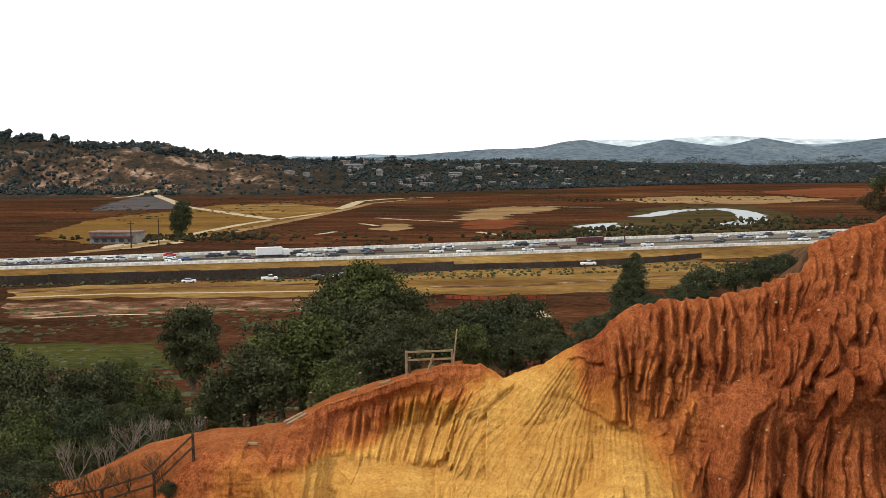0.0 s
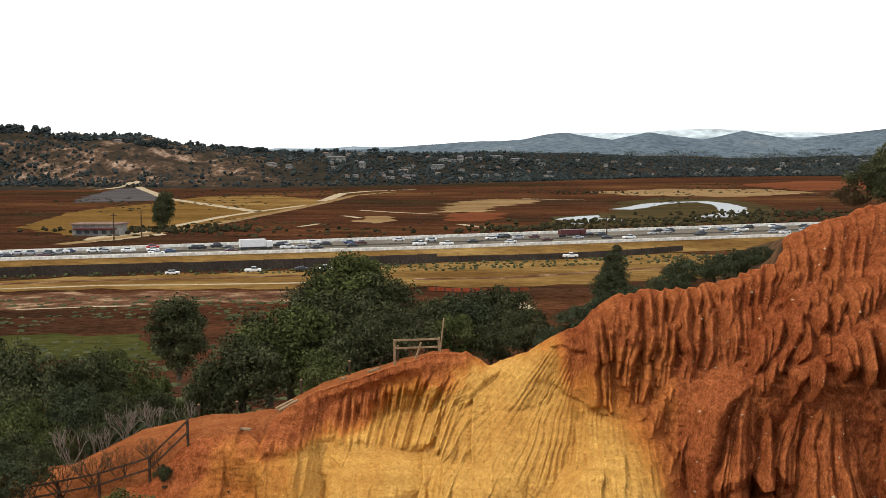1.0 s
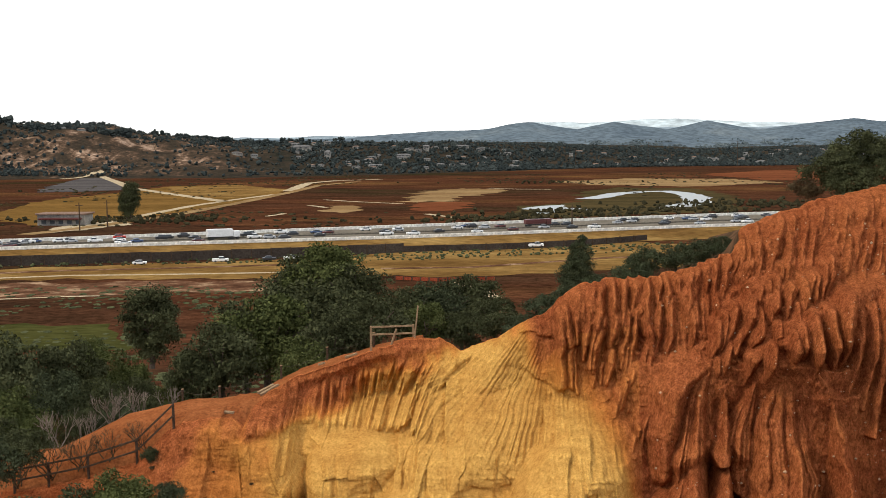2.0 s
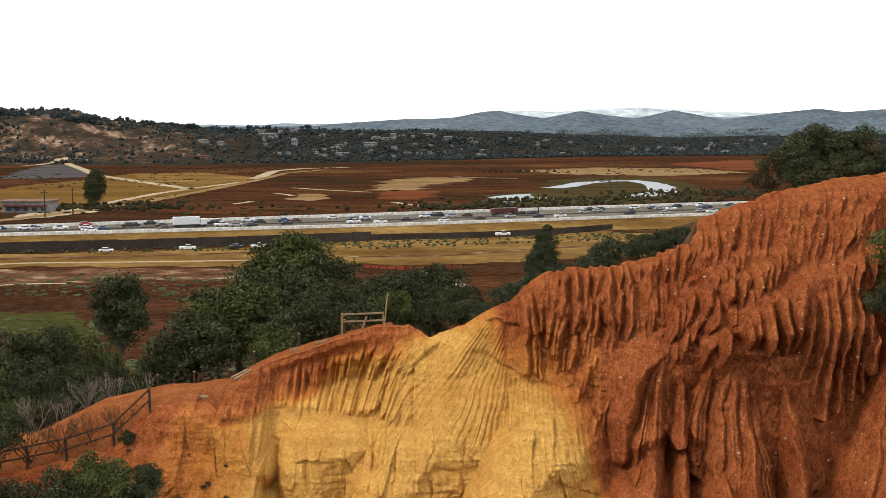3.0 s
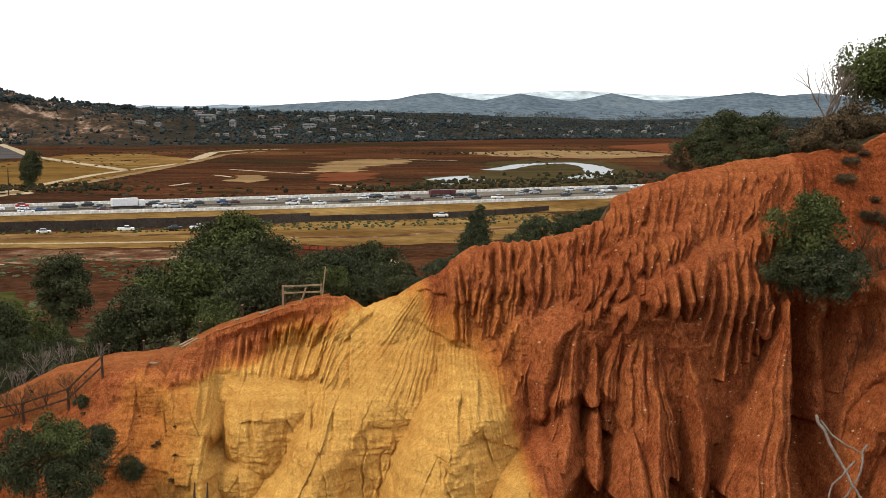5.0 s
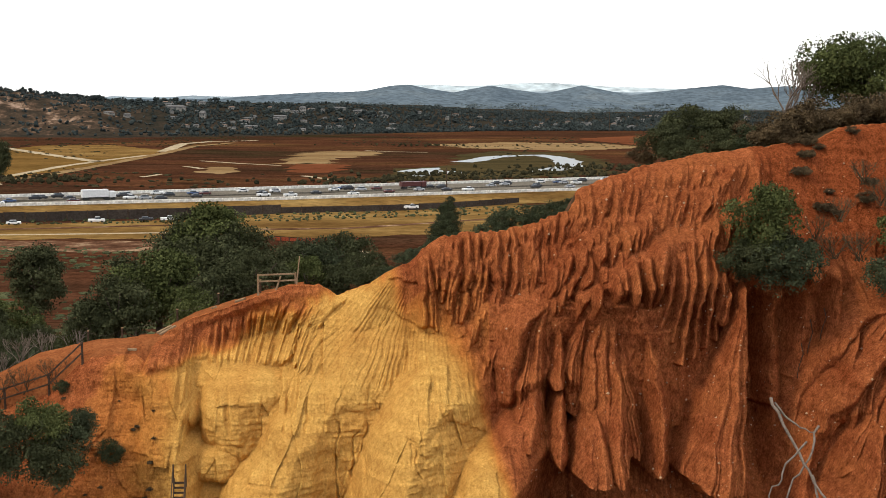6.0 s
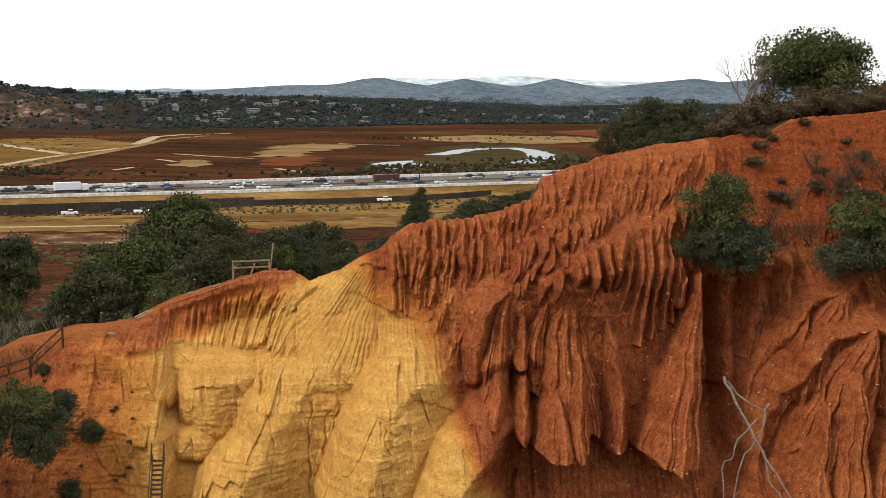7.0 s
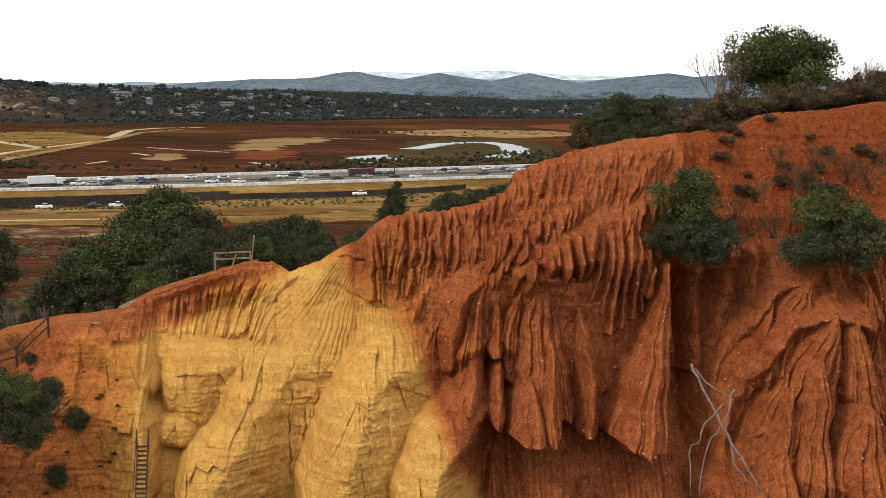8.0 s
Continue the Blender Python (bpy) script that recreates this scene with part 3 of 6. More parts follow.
    tent([(9.5, 27.27, 2.2), (10.34, 27.84, 2.5), (11.27, 28.17, 2.6), (12.41, 27.88, 2.6), (13.26, 26.85, 2.7), (13.71, 25.23, 2.9), (13.92, 22.41, 3.1), (13.82, 19.87, 3.1)], 2.2, 2.4, 0.1, 4, 1)
    tent([(9.5, 27.27, 2.2), (10.34, 27.84, 2.5), (11.27, 28.17, 2.6), (12.41, 27.88, 2.6), (13.26, 26.85, 2.7)], 2.4, 0.4, 0.1, 1, 0, True)
    fan((11.33, 28.11), (9.32, 22.37), (13.13, 20.01), 5, 2.2, 3.6, 3, 0.5)
    fan((10.37, 27.79), (8.91, 24.81), (10.19, 23.98), 3, 2.3, 2.9, 1, 0.6)
    fan((9.09, 23.5), (8.05, 20.45), (9.39, 20.24), 1, 2.9, 4.6, 7, 0.6)
    fan((11.77, 24.77), (10.49, 20.12), (12.12, 20), 2, 3.2, 5.2, 7, 0.7)
    fan((10.61, 22.79), (9.16, 20.12), (11.25, 19.68), 2, 3.6, 6.2, 8, 0.6)
    # the spire and the pale roots beside it
    fan((18.87, 28.62), (14.51, 19.77), (18.41, 18.96), 4, 1.9, 5.4, 7, 0.8)
    tent([(21.16, 27.84, 2.4), (21.03, 25.51, 2.8), (20.94, 22.26, 2.8)], 3.2, 3.2, 0.5, 3)
    tent([(22.58, 29.01, 2.8), (22.5, 26.72, 3.2), (22.05, 23.77, 3.2)], 3.2, 3.2, 0.45, 2)
    tent([(23.94, 29.12, 2.2), (23.81, 27.19, 2.6), (23.56, 24.75, 2.4)], 3, 3, 0.35, 2)
    # the domes at the east end
    tent([(27.22, 27.74, 2.8), (25.5, 27.29, 2.9), (24.13, 26.2, 3.2), (22.77, 24.41, 3.6), (21.89, 22.47, 3.9), (21.34, 20.51, 4), (21, 17.92, 3.8)], 2.6, 2, 0.2)
    fan((26.85, 27.73), (22.74, 22.21), (26.65, 23.37), 5, 2.9, 4.2, 1, 0.5)
    fan((24.81, 26.62), (21.05, 19.04), (22.9, 19.5), 3, 3, 4.8, 1, 0.6)
    fan((28.55, 27.16), (27.23, 25.67), (29.06, 25.35), 3, 2.6, 3.2, 1, 0.6)
    fan((30.6, 27.33), (29.56, 25.62), (31.47, 25.3), 3, 2.4, 3, 1, 0.6)
    tent([(29.99, 25.35, 4), (27.8, 25.99, 4.2), (25.77, 25.44, 4.3), (24.25, 23.97, 4.6), (22.69, 22.34, 5), (21.8, 19.67, 5.2), (21.48, 18.02, 5.2)], 2.4, 2.2, 0.2)
    fan((27.8, 25.99), (22.06, 18.32), (27.46, 19.92), 5, 4.2, 5.4, 1, 0.62)
    fan((29.09, 25.81), (27.93, 21.8), (30.47, 20.63), 4, 4.1, 5, 1, 0.6)
    fan((26.54, 23.96), (24.51, 17.92), (26.54, 17.65), 3, 5.4, 6.6, 1, 0.5)
    fan((24.79, 22.01), (23.37, 18.97), (24.61, 18.62), 2, 5.2, 6, 1, 0.6)
    fan((28.88, 21.5), (26.29, 17.62), (30.15, 17.31), 5, 5.6, 7, 1, 0.6)
    fan((23.81, 19.44), (21.19, 17.28), (24.55, 16.8), 4, 6, 7.2, 1, 0.6)
    fan((21.42, 18.22), (20.24, 17.08), (21.61, 17.01), 2, 5.4, 6.4, 1, 0.6)
    # low rubble ribs at the foot of the red rock
    fan((8.78, 18.05), (8.23, 16.25), (9.14, 16.23), 2, 1.2, 1.8, 1, 0.6)
    fan((13.55, 17.31), (12.8, 15.46), (14.32, 15.42), 3, 1, 1.4, 1, 0.6)
    fan((5.01, 24.84), (4.51, 23.39), (5.75, 23.41), 3, 0.4, 0.7, 1, 0.6)
    comb([(4.87, 25.77), (5.63, 25.02), (6.58, 25.8), (7.06, 26.73)], 0.5, 1.4, -0.2, 0.5)
    # ochre masses: buttresses with a sharp west edge, blocks and boulders
    tent([(-15.27, 24.93, 0.6), (-13.78, 24.3, 1.2), (-12.15, 23.37, 1.7), (-10.95, 22.68, 2.2), (-10.51, 21.84, 2.2), (-10.94, 20.95, 1.6)], 0.55, 3.2, 0.3)
    tent([(-14.39, 22.54, 0.8), (-12.76, 21.4, 1.6), (-11.33, 20.77, 2.2), (-10.47, 19.84, 3), (-10.32, 18.83, 3), (-10.3, 16.48, 2.8)], 0.5, 3.2, 0.3)
    bump(-7.11, 21.74, 2.67, 2.67, 2.1, 2.4)
    bump(-8.55, 19.38, 1.51, 1.05, 2, 3)
    bump(-6.17, 21.09, 1.28, 1.74, -0.6, 2.6)
    bump(-9.02, 16.83, 2.32, 1.74, 1.2, 4)
    tent([(-0.35, 24.61, 0.8), (-1.6, 23.27, 2.4), (-2.27, 22.83, 3.2), (-3.12, 21.97, 3.8), (-3.69, 21, 4.2), (-4.5, 20.44, 4.6), (-4.77, 19.43, 4.8), (-5.4, 18.59, 5), (-6.25, 17.55, 5.2), (-6.67, 16.51, 5.2)], 4.5, 0.75, 0.12, 1, 0, False, 1.5)
    tent([(4.88, 24.26, 0.8), (4.24, 23.64, 2), (3.2, 23.05, 3.2), (2.33, 22.43, 4), (1.77, 21.32, 4.8), (1.23, 20.48, 5.4), (0.99, 19.64, 5.7), (0.52, 18.37, 6), (0.11, 17.03, 6.1)], 4.5, 1.05, 0.12, 1, 0, False, 1.8)
    tent([(9.59, 21.58, 0.8), (8.36, 21.06, 2.6), (7.07, 20.4, 4), (6.23, 19.75, 4.8), (5.48, 19.02, 5.4), (5.09, 18.31, 5.8), (4.72, 17.4, 6)], 4.5, 1.7, 0.12, 1, 0, False, 1.6)
    tent([(-1.45, 22.9, 0.5), (-1.92, 21.12, 1), (-1.97, 18.15, 1.2), (-2.22, 15.15, 1.2)], 1.2, 0.5, 0.3)
    tent([(-3.88, 25.31, 0.5), (-4.81, 24.46, 0.8), (-6.69, 24.11, 0.9), (-8.6, 23.89, 0.7), (-9.5, 23.49, 0.4)], 0.9, 0.9, 0.3)
    tent([(0.01, 28.28, 0.3), (-0.96, 27.16, 0.7), (-1.93, 25.87, 0.9), (-2.91, 24.37, 0.7)], 1, 0.7, 0.35)
    tent([(-2.44, 27.48, 0.4), (-3.17, 26.56, 0.7), (-3.88, 25.68, 0.5)], 0.8, 1.4, 0.25)
    # slits in the ochre wall
    slit([(-2.35, 21.8), (-2.41, 19.38), (-2.28, 16.71)], 0.32)
    slit([(-1.43, 21.29), (-1.58, 19.48), (-1.33, 16.55)], 0.32)
    slit([(-0.89, 21.65), (-0.95, 19.55)], 0.32)
    slit([(-3.88, 23.03), (-4.05, 21.52)], 0.32)
    slit([(-5, 23.37), (-5.05, 21.56)], 0.32)
    slit([(1.53, 21.47), (1.83, 20.17)], 0.32)
    slit([(-10.08, 22.87), (-10.23, 21.38)], 0.32)
    # ledges that stand proud
    ledge([(0.32, 27.39), (1.57, 26.71), (3.11, 26.14), (4.71, 26.08)], 0.09)
    ledge([(0.26, 29.02), (1.89, 28.62), (3.91, 28.33)], 0.09)
    ledge([(2.64, 22.54), (3.83, 22.32), (5.5, 21.75), (6.56, 21.48)], 0.09)
    return out, extra


TOP_ROW = 559


def build_bluff():
    xs = np.concatenate([np.linspace(-36, -20, 50, False), np.linspace(-20, 32.5, 1420, False), np.linspace(32.5, 44, 60)])[None, :]
    nx, nz = xs.shape[1], TOP_ROW + 1
    v = np.linspace(0, 1, nz)[:, None]
    low = 10.0
    top = along(CREST, xs) + 0.10 * fractal(xs * 0.9, xs * 0 + 3, 5, 3) + 0.06 * fractal(xs * 4, xs * 0 + 1, 6, 2)
    x = np.broadcast_to(xs, (nz, nx)).copy()
    z = low + (top - low) * v
    h = top - z
    gentle = np.clip(along([(-40, 0.5), (-16, 0.6), (-13, 0.2), (0, 0.0), (8, 0.5), (14, 0.7), (48, 0.9)], xs), 0, 1)
    run = np.clip(top - 29.0, 0.5, 9)
    y = along(CREST_OFF, xs) - 0.30 * h - gentle * 0.75 * np.minimum(h, run)
    y = y - along([(-40, 4.5), (-20, 3.5), (-15.5, 1.2), (-13, 0), (48, 0)], xs) * smooth(0, 4, h)
    # the hollow under the path
    bx, bz = (-8.29, 25.46)
    y = y + 2.6 * np.exp(-((x - bx) / 3.7) ** 4 - ((z - bz) / 1.8) ** 2)
    sway = 0.75 * fractal(x * 0.22, z * 0.28, 17, 3) + 0.25 * fractal(x * 0.9, z * 0.9, 19, 3)
    band = 0.9 + 1.2 * smooth(-2, 1, x) * smooth(8, 5, x)
    red = smooth(-1.0, 1.0, (z - along(RED_FROM, x) + 1.1 * fractal(x * 0.45, z * 0.6, 31, 4) + 0.35 * fractal(x * 2.2, z * 1.2, 35, 3)) / band)
    east = smooth(0.0, 2.0, x)
    ochre = 1 - red
    warp = 0.4 * fractal(x * 0.35, z * 0.22, 21, 3) + 0.14 * fractal(x * 1.3, z * 0.6, 25, 2)
    brow = smooth(20.6, 22.0, x) * smooth(27.5, 29.5, z - 0.1 * (x - 18))
    # the face lies back between the lower cones
    y = y + (1.5 * smooth(6.2, 8.6, x) + 3.0 * smooth(18.6, 20.2, x) * smooth(24.5, 22.0, x) * smooth(31.0, 29.5, z)) * smooth(29.8, 25.2, z - 0.12 * (x - 12)) * smooth(15.0, 19.0, z)
    forms, extra = face_forms(x, z, 0.22 * fractal(x * 0.8, z * 0.6, 11, 3) + 0.06 * fractal(x * 2.6, z * 1.9, 15, 2), 0.20 * fractal(x * 1.1, z * 0.8, 13, 3))
    # fins and fine fluting that fill the red slope between the great forms
    lean_q = x + 0.36 * (32 - z) * smooth(27, 32, z) * smooth(6, 10, x)
    upper = smooth(22.5, 26.0, z + 0.12 * (x - 8))
    fill = upper * (0.62 * teardrops(lean_q + 0.2 * warp, z, 0.85, 3.0, 201) + 0.40 * teardrops(lean_q + 0.12 * warp, z, 0.42, 2.0, 211))
    fill = fill + (1 - upper) * (0.30 * teardrops(x + 0.15 * warp, z, 0.6, 3.0, 231) + 0.15 * flutes(x / 0.33 + warp, 0.8))
    strip_bed = smooth(0.5, 1.5, x) * smooth(7.5, 5.5, x) * smooth(29.2, 28.3, z - 0.08 * x)
    fill = fill * red * east * (1 - 0.75 * brow) * smooth(0.0, 0.9, h) * (1 - 0.8 * strip_bed)
    y = y - np.maximum(forms, 0.55 * forms + fill) - extra
    # rills in the ochre: a curtain in the hollow, a fan of fine lines that spread from the pale spur
    hollow_zone = smooth(-14.5, -12.5, x) * smooth(-3.0, -4.5, x) * smooth(23.9, 24.5, z)
    q_hollow = x + np.clip((x + 9.0) * 0.10, 0, 0.55) * (27.0 - z)
    curtain = teardrops(q_hollow + 0.1 * warp, z + 0.9 * wander(x * 0.9, z * 0, 45), 0.48, 2.6, 221) + 0.5 * teardrops(q_hollow, z, 0.24, 1.4, 223)
    rim = along([(-14, 25.3), (-11, 25.5), (-8, 26.2), (-5.5, 27.1), (-4, 27.4)], x)
    y = y - smooth(0.5, 1.2, h) * hollow_zone * 0.75 * curtain * smooth(0.3, -0.5, z - rim + 0.5 * fractal(x * 1.5, z * 0, 53, 3))
    turn = np.arctan2(x - 2.3, np.maximum(31.2 - z, 0.3))
    far_from = np.hypot(x - 2.3, 31.2 - z)
    fan_zone = smooth(-5.8, -4.2, x - 0.25 * (z - 27)) * smooth(5.8, 4.6, x) * smooth(22.6, 24.4, z + 1.4 * fractal(x * 0.6, z * 0.15, 49, 2) + 0.18 * np.abs(x)) * smooth(0.1, 0.8, h)
    q_fan = turn * 24 + 1.3 * warp + 0.8 * fractal(turn * 5, far_from * 0.7, 55, 3)
    rill = flutes(q_fan, 0.7) * (0.35 + 0.9 * wander(q_fan * 0.7, far_from * 0.25, 47)) + 0.55 * flutes(q_fan * 2.3 + 0.3, 0.8) * wander(q_fan, far_from * 0.5, 57)
    y = y - fan_zone * np.clip(ochre + 0.25 - strip_bed * 0.3, 0, 1) * 0.15 * rill * (0.25 + 0.9 * wander(q_fan * 0.22, far_from * 0.4, 59)) * smooth(0.8, 3.5, far_from)
    # broken faces and joints in the ochre wall
    lower = (1 - smooth(22.5, 25.0, z)) * (1 - 0.6 * fan_zone)
    west = slice(0, int(np.searchsorted(xs[0], 9.0)))
    tip, joint = np.zeros_like(x), np.zeros_like(x)
    tip[:, west], joint[:, west] = facets((x + 0.5 * sway)[:, west], (z + 0.4 * sway)[:, west], 1.1, 3.4, 301)
    y = y + ochre * lower * (0.24 * tip + 0.02 * joint)
    crack = np.abs(fractal(x * 0.55 + 0.10 * z, z * 0.05, 61, 3))
    y = y + 0.30 * ochre * np.exp(-(crack / 0.014) ** 2) * (1 - smooth(22.0, 24.0, z)) * smooth(0.45, 0.62, wander(x * 0.4, z * 0.35, 63))
    beds = fractal(x * 0.08, z * 1.4 + 0.3 * fractal(x * 0.2, z * 0.2, 71, 2), 73, 3)
    y = y - 0.06 * beds - 0.05 * brow * fractal(x * 0.4, z * 6, 75, 3)
    # lumps, crust and grain
    y = y - 0.10 * fractal(x * 0.9, z * 0.55, 81, 4) - 0.035 * fractal(x * 3.2, z * 2.2, 91, 3)
    y = y - ochre * (1 - 0.7 * fan_zone) * (0.09 * np.abs(fractal(x * 0.7, z * 0.8, 107, 3)) + 0.10 * np.abs(fractal(x * 1.9, z * 1.9, 109, 5)) + 0.14 * np.abs(fractal(x * 0.6, z * 3.2, 111, 4)) + 0.05 * fractal(x * 6, z * 2.5, 103, 2))
    y = y - red * (0.12 * np.abs(fractal(x * 1.8, z * 1.2, 113, 3)) + 0.09 * np.abs(fractal(x * 4.2, z * 2.8, 115, 3)) + 0.02 * fractal(x * 7, z * 6, 97, 2))
    y = y - strip_bed * 0.10 * np.abs(fractal(x * 1.4, z * 4.5, 117, 4))
    # roll the crest back and carry the top of the hill away behind it
    y = y + 0.35 * smooth(0.35, 0.0, h)
    iron = 0.05 + 0.85 * red + 0.10 * fractal(x * 0.8, z * 0.9, 95, 3)
    iron = np.maximum(iron, along([(-40, 0.85), (-18, 0.8), (-15, 0.62), (-13, 0.42), (-11.5, 0.30), (-10.2, 0.0), (48, 0)], x) + 0.1 * fractal(x * 0.8, z * 0.9, 96, 3))
    # the upper brow is pushed towards the darkest red of the ramp
    iron = iron + 0.5 * brow * smooth(29, 33, z)
    iron = np.where((x > 0) & (x < 5.5) & (z < along(CREST, x) - 2.0), iron * 0.78, iron)
    back = np.array([0.25, 0.6, 1.1, 1.7, 2.4, 3.2, 4.0, 5.0, 6.5, 9, 12, 16, 22, 30, 40, 52, 66])[:, None]
    flat = along([(-40, 5.5), (-20, 4.6), (-13, 3.6), (-9.5, 3.0), (-7, 2.6), (-5.2, 1.6), (-4.4, 0.6), (-3, 0.2), (4, 0.2), (9, 0.3), (12, 0.4), (16, 0.5), (48, 0.5)], xs)
    steep = along([(-40, 0.28), (-5, 0.30), (0, 0.34), (9, 0.4), (14, 0.2), (20, 0.12), (48, 0.10)], xs)
    rise = along([(-40, 0.0), (-20, 0.02), (-13, 0.03), (-5, 0.0), (12, 0.0), (18, 0.0), (48, 0.03)], xs)
    yb = y[-1][None, :] + back
    zb = z[-1][None, :] + rise * np.minimum(back, flat) - steep * np.maximum(back - flat, 0) + 0.05 * fractal(np.broadcast_to(xs, yb.shape) * 0.9, yb * 0.7, 99, 3)
    path_z = along(PATH_LINE, xs)
    onto = smooth(0.15, 1.0, back) * (xs < -4.4)
    zb = zb + onto * (path_z - z[-1][None, :])
    zb = np.maximum(zb, 9.0)
    ib = np.broadcast_to(0.85 - 0.35 * smooth(0, 5, -back + flat) * 0, yb.shape) + 0.08 * fractal(np.broadcast_to(xs, yb.shape) * 0.7, yb * 0.7, 98, 3)
    gx, gy, gz = np.vstack([x, np.broadcast_to(xs, yb.shape)]), np.vstack([y, yb]), np.vstack([z, zb])
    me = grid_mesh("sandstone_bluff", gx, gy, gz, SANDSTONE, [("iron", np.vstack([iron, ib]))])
    me.materials.append(SCRUB_SOIL)
    me.materials.append(TRAIL)
    west_top = (xs[:, :-1] < -4.6) & (back > 0.4)
    behind = np.vstack([np.zeros((nz - 1, nx - 1)), np.where(back > flat[:, :-1] + 0.5, 1, np.where(west_top, 2, 0))])
    me.polygons.foreach_set("material_index", behind.astype(np.int32).ravel())
    ob = tagged(new("sandstone_bluff", me), "fluted red and ochre sandstone bluff, deeply gullied by rain", "cliff", kind="structure")
    return xs[0], gx, gy, gz


BLUFF_X, BLUFF_GX, BLUFF_GY, BLUFF_GZ = build_bluff()


def on_face(x, z):
    """A place on the face of the bluff at (x, z)."""
    c = int(np.clip(np.searchsorted(BLUFF_X, x), 0, len(BLUFF_X) - 1))
    r = int(np.argmin(np.abs(BLUFF_GZ[:TOP_ROW + 1, c] - z)))
    return Vector((x, BLUFF_GY[r, c], BLUFF_GZ[r, c]))


def on_top(x, back):
    """A place on the top of the bluff, so far behind the crest."""
    c = int(np.clip(np.searchsorted(BLUFF_X, x), 0, len(BLUFF_X) - 1))
    y = BLUFF_GY[TOP_ROW, c] + back
    return Vector((x, y, float(np.interp(y, BLUFF_GY[TOP_ROW:, c], BLUFF_GZ[TOP_ROW:, c]))))


# ---- the ground: one sheet from the foot of the bluff across the valley to the hills ----
def ground_z(x, y):
    x, y = np.asarray(x, float), np.asarray(y, float)
    z = 9.5 * (1 - smooth(120, 235, y)) + 0.5 * fractal(x * 0.02, y * 0.02, 101, 3) * smooth(60, 90, y) * (1 - smooth(190, 228, y))
    ratio = x / np.maximum(y, 1)
    # wooded rise across the valley, the badlands hill at its left end
    crest = along([(-1.2, 70), (-0.42, 68), (-0.33, 61), (-0.29, 46), (-0.25, 36), (-0.2, 31), (-0.1, 30), (-0.03, 31), (0.02, 27), (0.08, 18), (0.16, 12), (0.3, 18), (1.2, 18)], ratio)
    start = along([(-1.2, 1150), (-0.35, 1350), (-0.22, 1340), (-0.1, 1420), (0.0, 1560), (0.1, 1750), (0.3, 1800), (1.2, 1800)], ratio)
    z = z + crest * smooth(start, start + along([(-1, 330), (-0.2, 420), (0, 700), (1, 900)], ratio), y) * (1 + 0.16 * fractal(x * 0.004, y * 0.004, 111, 4))
    rocky = 1 + 2.2 * smooth(-0.17, -0.26, ratio)
    z = z + rocky * (4.0 * fractal(x * 0.011, y * 0.008, 121, 4) + 2.6 * np.abs(fractal(x * 0.03, y * 0.012, 127, 3))) * smooth(start, start + 160, y)
    return z


def build_ground():
    angles = np.radians(np.concatenate([np.linspace(-180, -40, 50, False), np.linspace(-40, 40, 460, False), np.linspace(40, 180, 50, False)]))[None, :]
    radii = np.concatenate([np.linspace(3, 300, 70, False), np.geomspace(300, 4900, 260)])[:, None]
    x, y = radii * np.sin(angles), radii * np.cos(angles) - 20
    z = ground_z(x, y)
    # nothing of the sheet stands in front of the face
    z = np.where((y < 110) & (y > 48), np.minimum(z, 9.0), z)
    me = grid_mesh("ground", x, y, z, MARSH, closed=True)
    ratio = x / np.maximum(y, 1)
    bare = smooth(-0.16, -0.26, ratio) * smooth(1350, 1420, y) * (1 - 0.9 * smooth(-0.30, -0.36, ratio) * smooth(50, 60, z))
    me.attributes.new("bare", "FLOAT", "POINT").data.foreach_set("value", bare.astype(np.float32).ravel())
    me.materials.append(SLOPE)
    rows, cols = x.shape
    mid_y = (y[:-1] + y[1:]) / 2
    start = along([(-1.2, 1150), (-0.35, 1350), (-0.22, 1340), (-0.1, 1420), (0.0, 1560), (0.1, 1750), (0.3, 1800), (1.2, 1800)], ratio[:-1])
    me.polygons.foreach_set("material_index", (mid_y > start - 20).astype(np.int32).ravel())
    tagged(new("ground", me), "red-brown salt marsh and scrub on the valley floor", "ground", kind="structure")


build_ground()


# ---- distant hills ----
def hill_range(name, off, peaks, base, material, seed):
    """A range of far hills: its skyline over the picture's width and slopes down to the plain."""
    a = np.linspace(-0.62, 0.62, 420)[None, :]
    s = np.linspace(0, 1, 30)[:, None]
    sky_line = along(peaks, a) * (1 + 0.05 * fractal(a * 26, a * 0, seed, 4))
    y = off - 500 * (1 - s) + 0 * a
    x = a * y
    z = base + (sky_line - base) * (s ** 1.3) * (1 + 0.12 * (1 - s) * fractal(a * 40, s * 5, seed + 3, 4))
    z = np.vstack([z, np.full_like(a, -5)])
    tagged(new(name, grid_mesh(name, np.vstack([x, x[-1:]]), np.vstack([y, y[-1:] + 60]), z, material)), "blue-grey hills across the horizon", "hills", kind="structure")


def sky_z(py, off):
    """The height that shows so many steps above the level line at that distance."""
    return 38 + py / 2239 * off


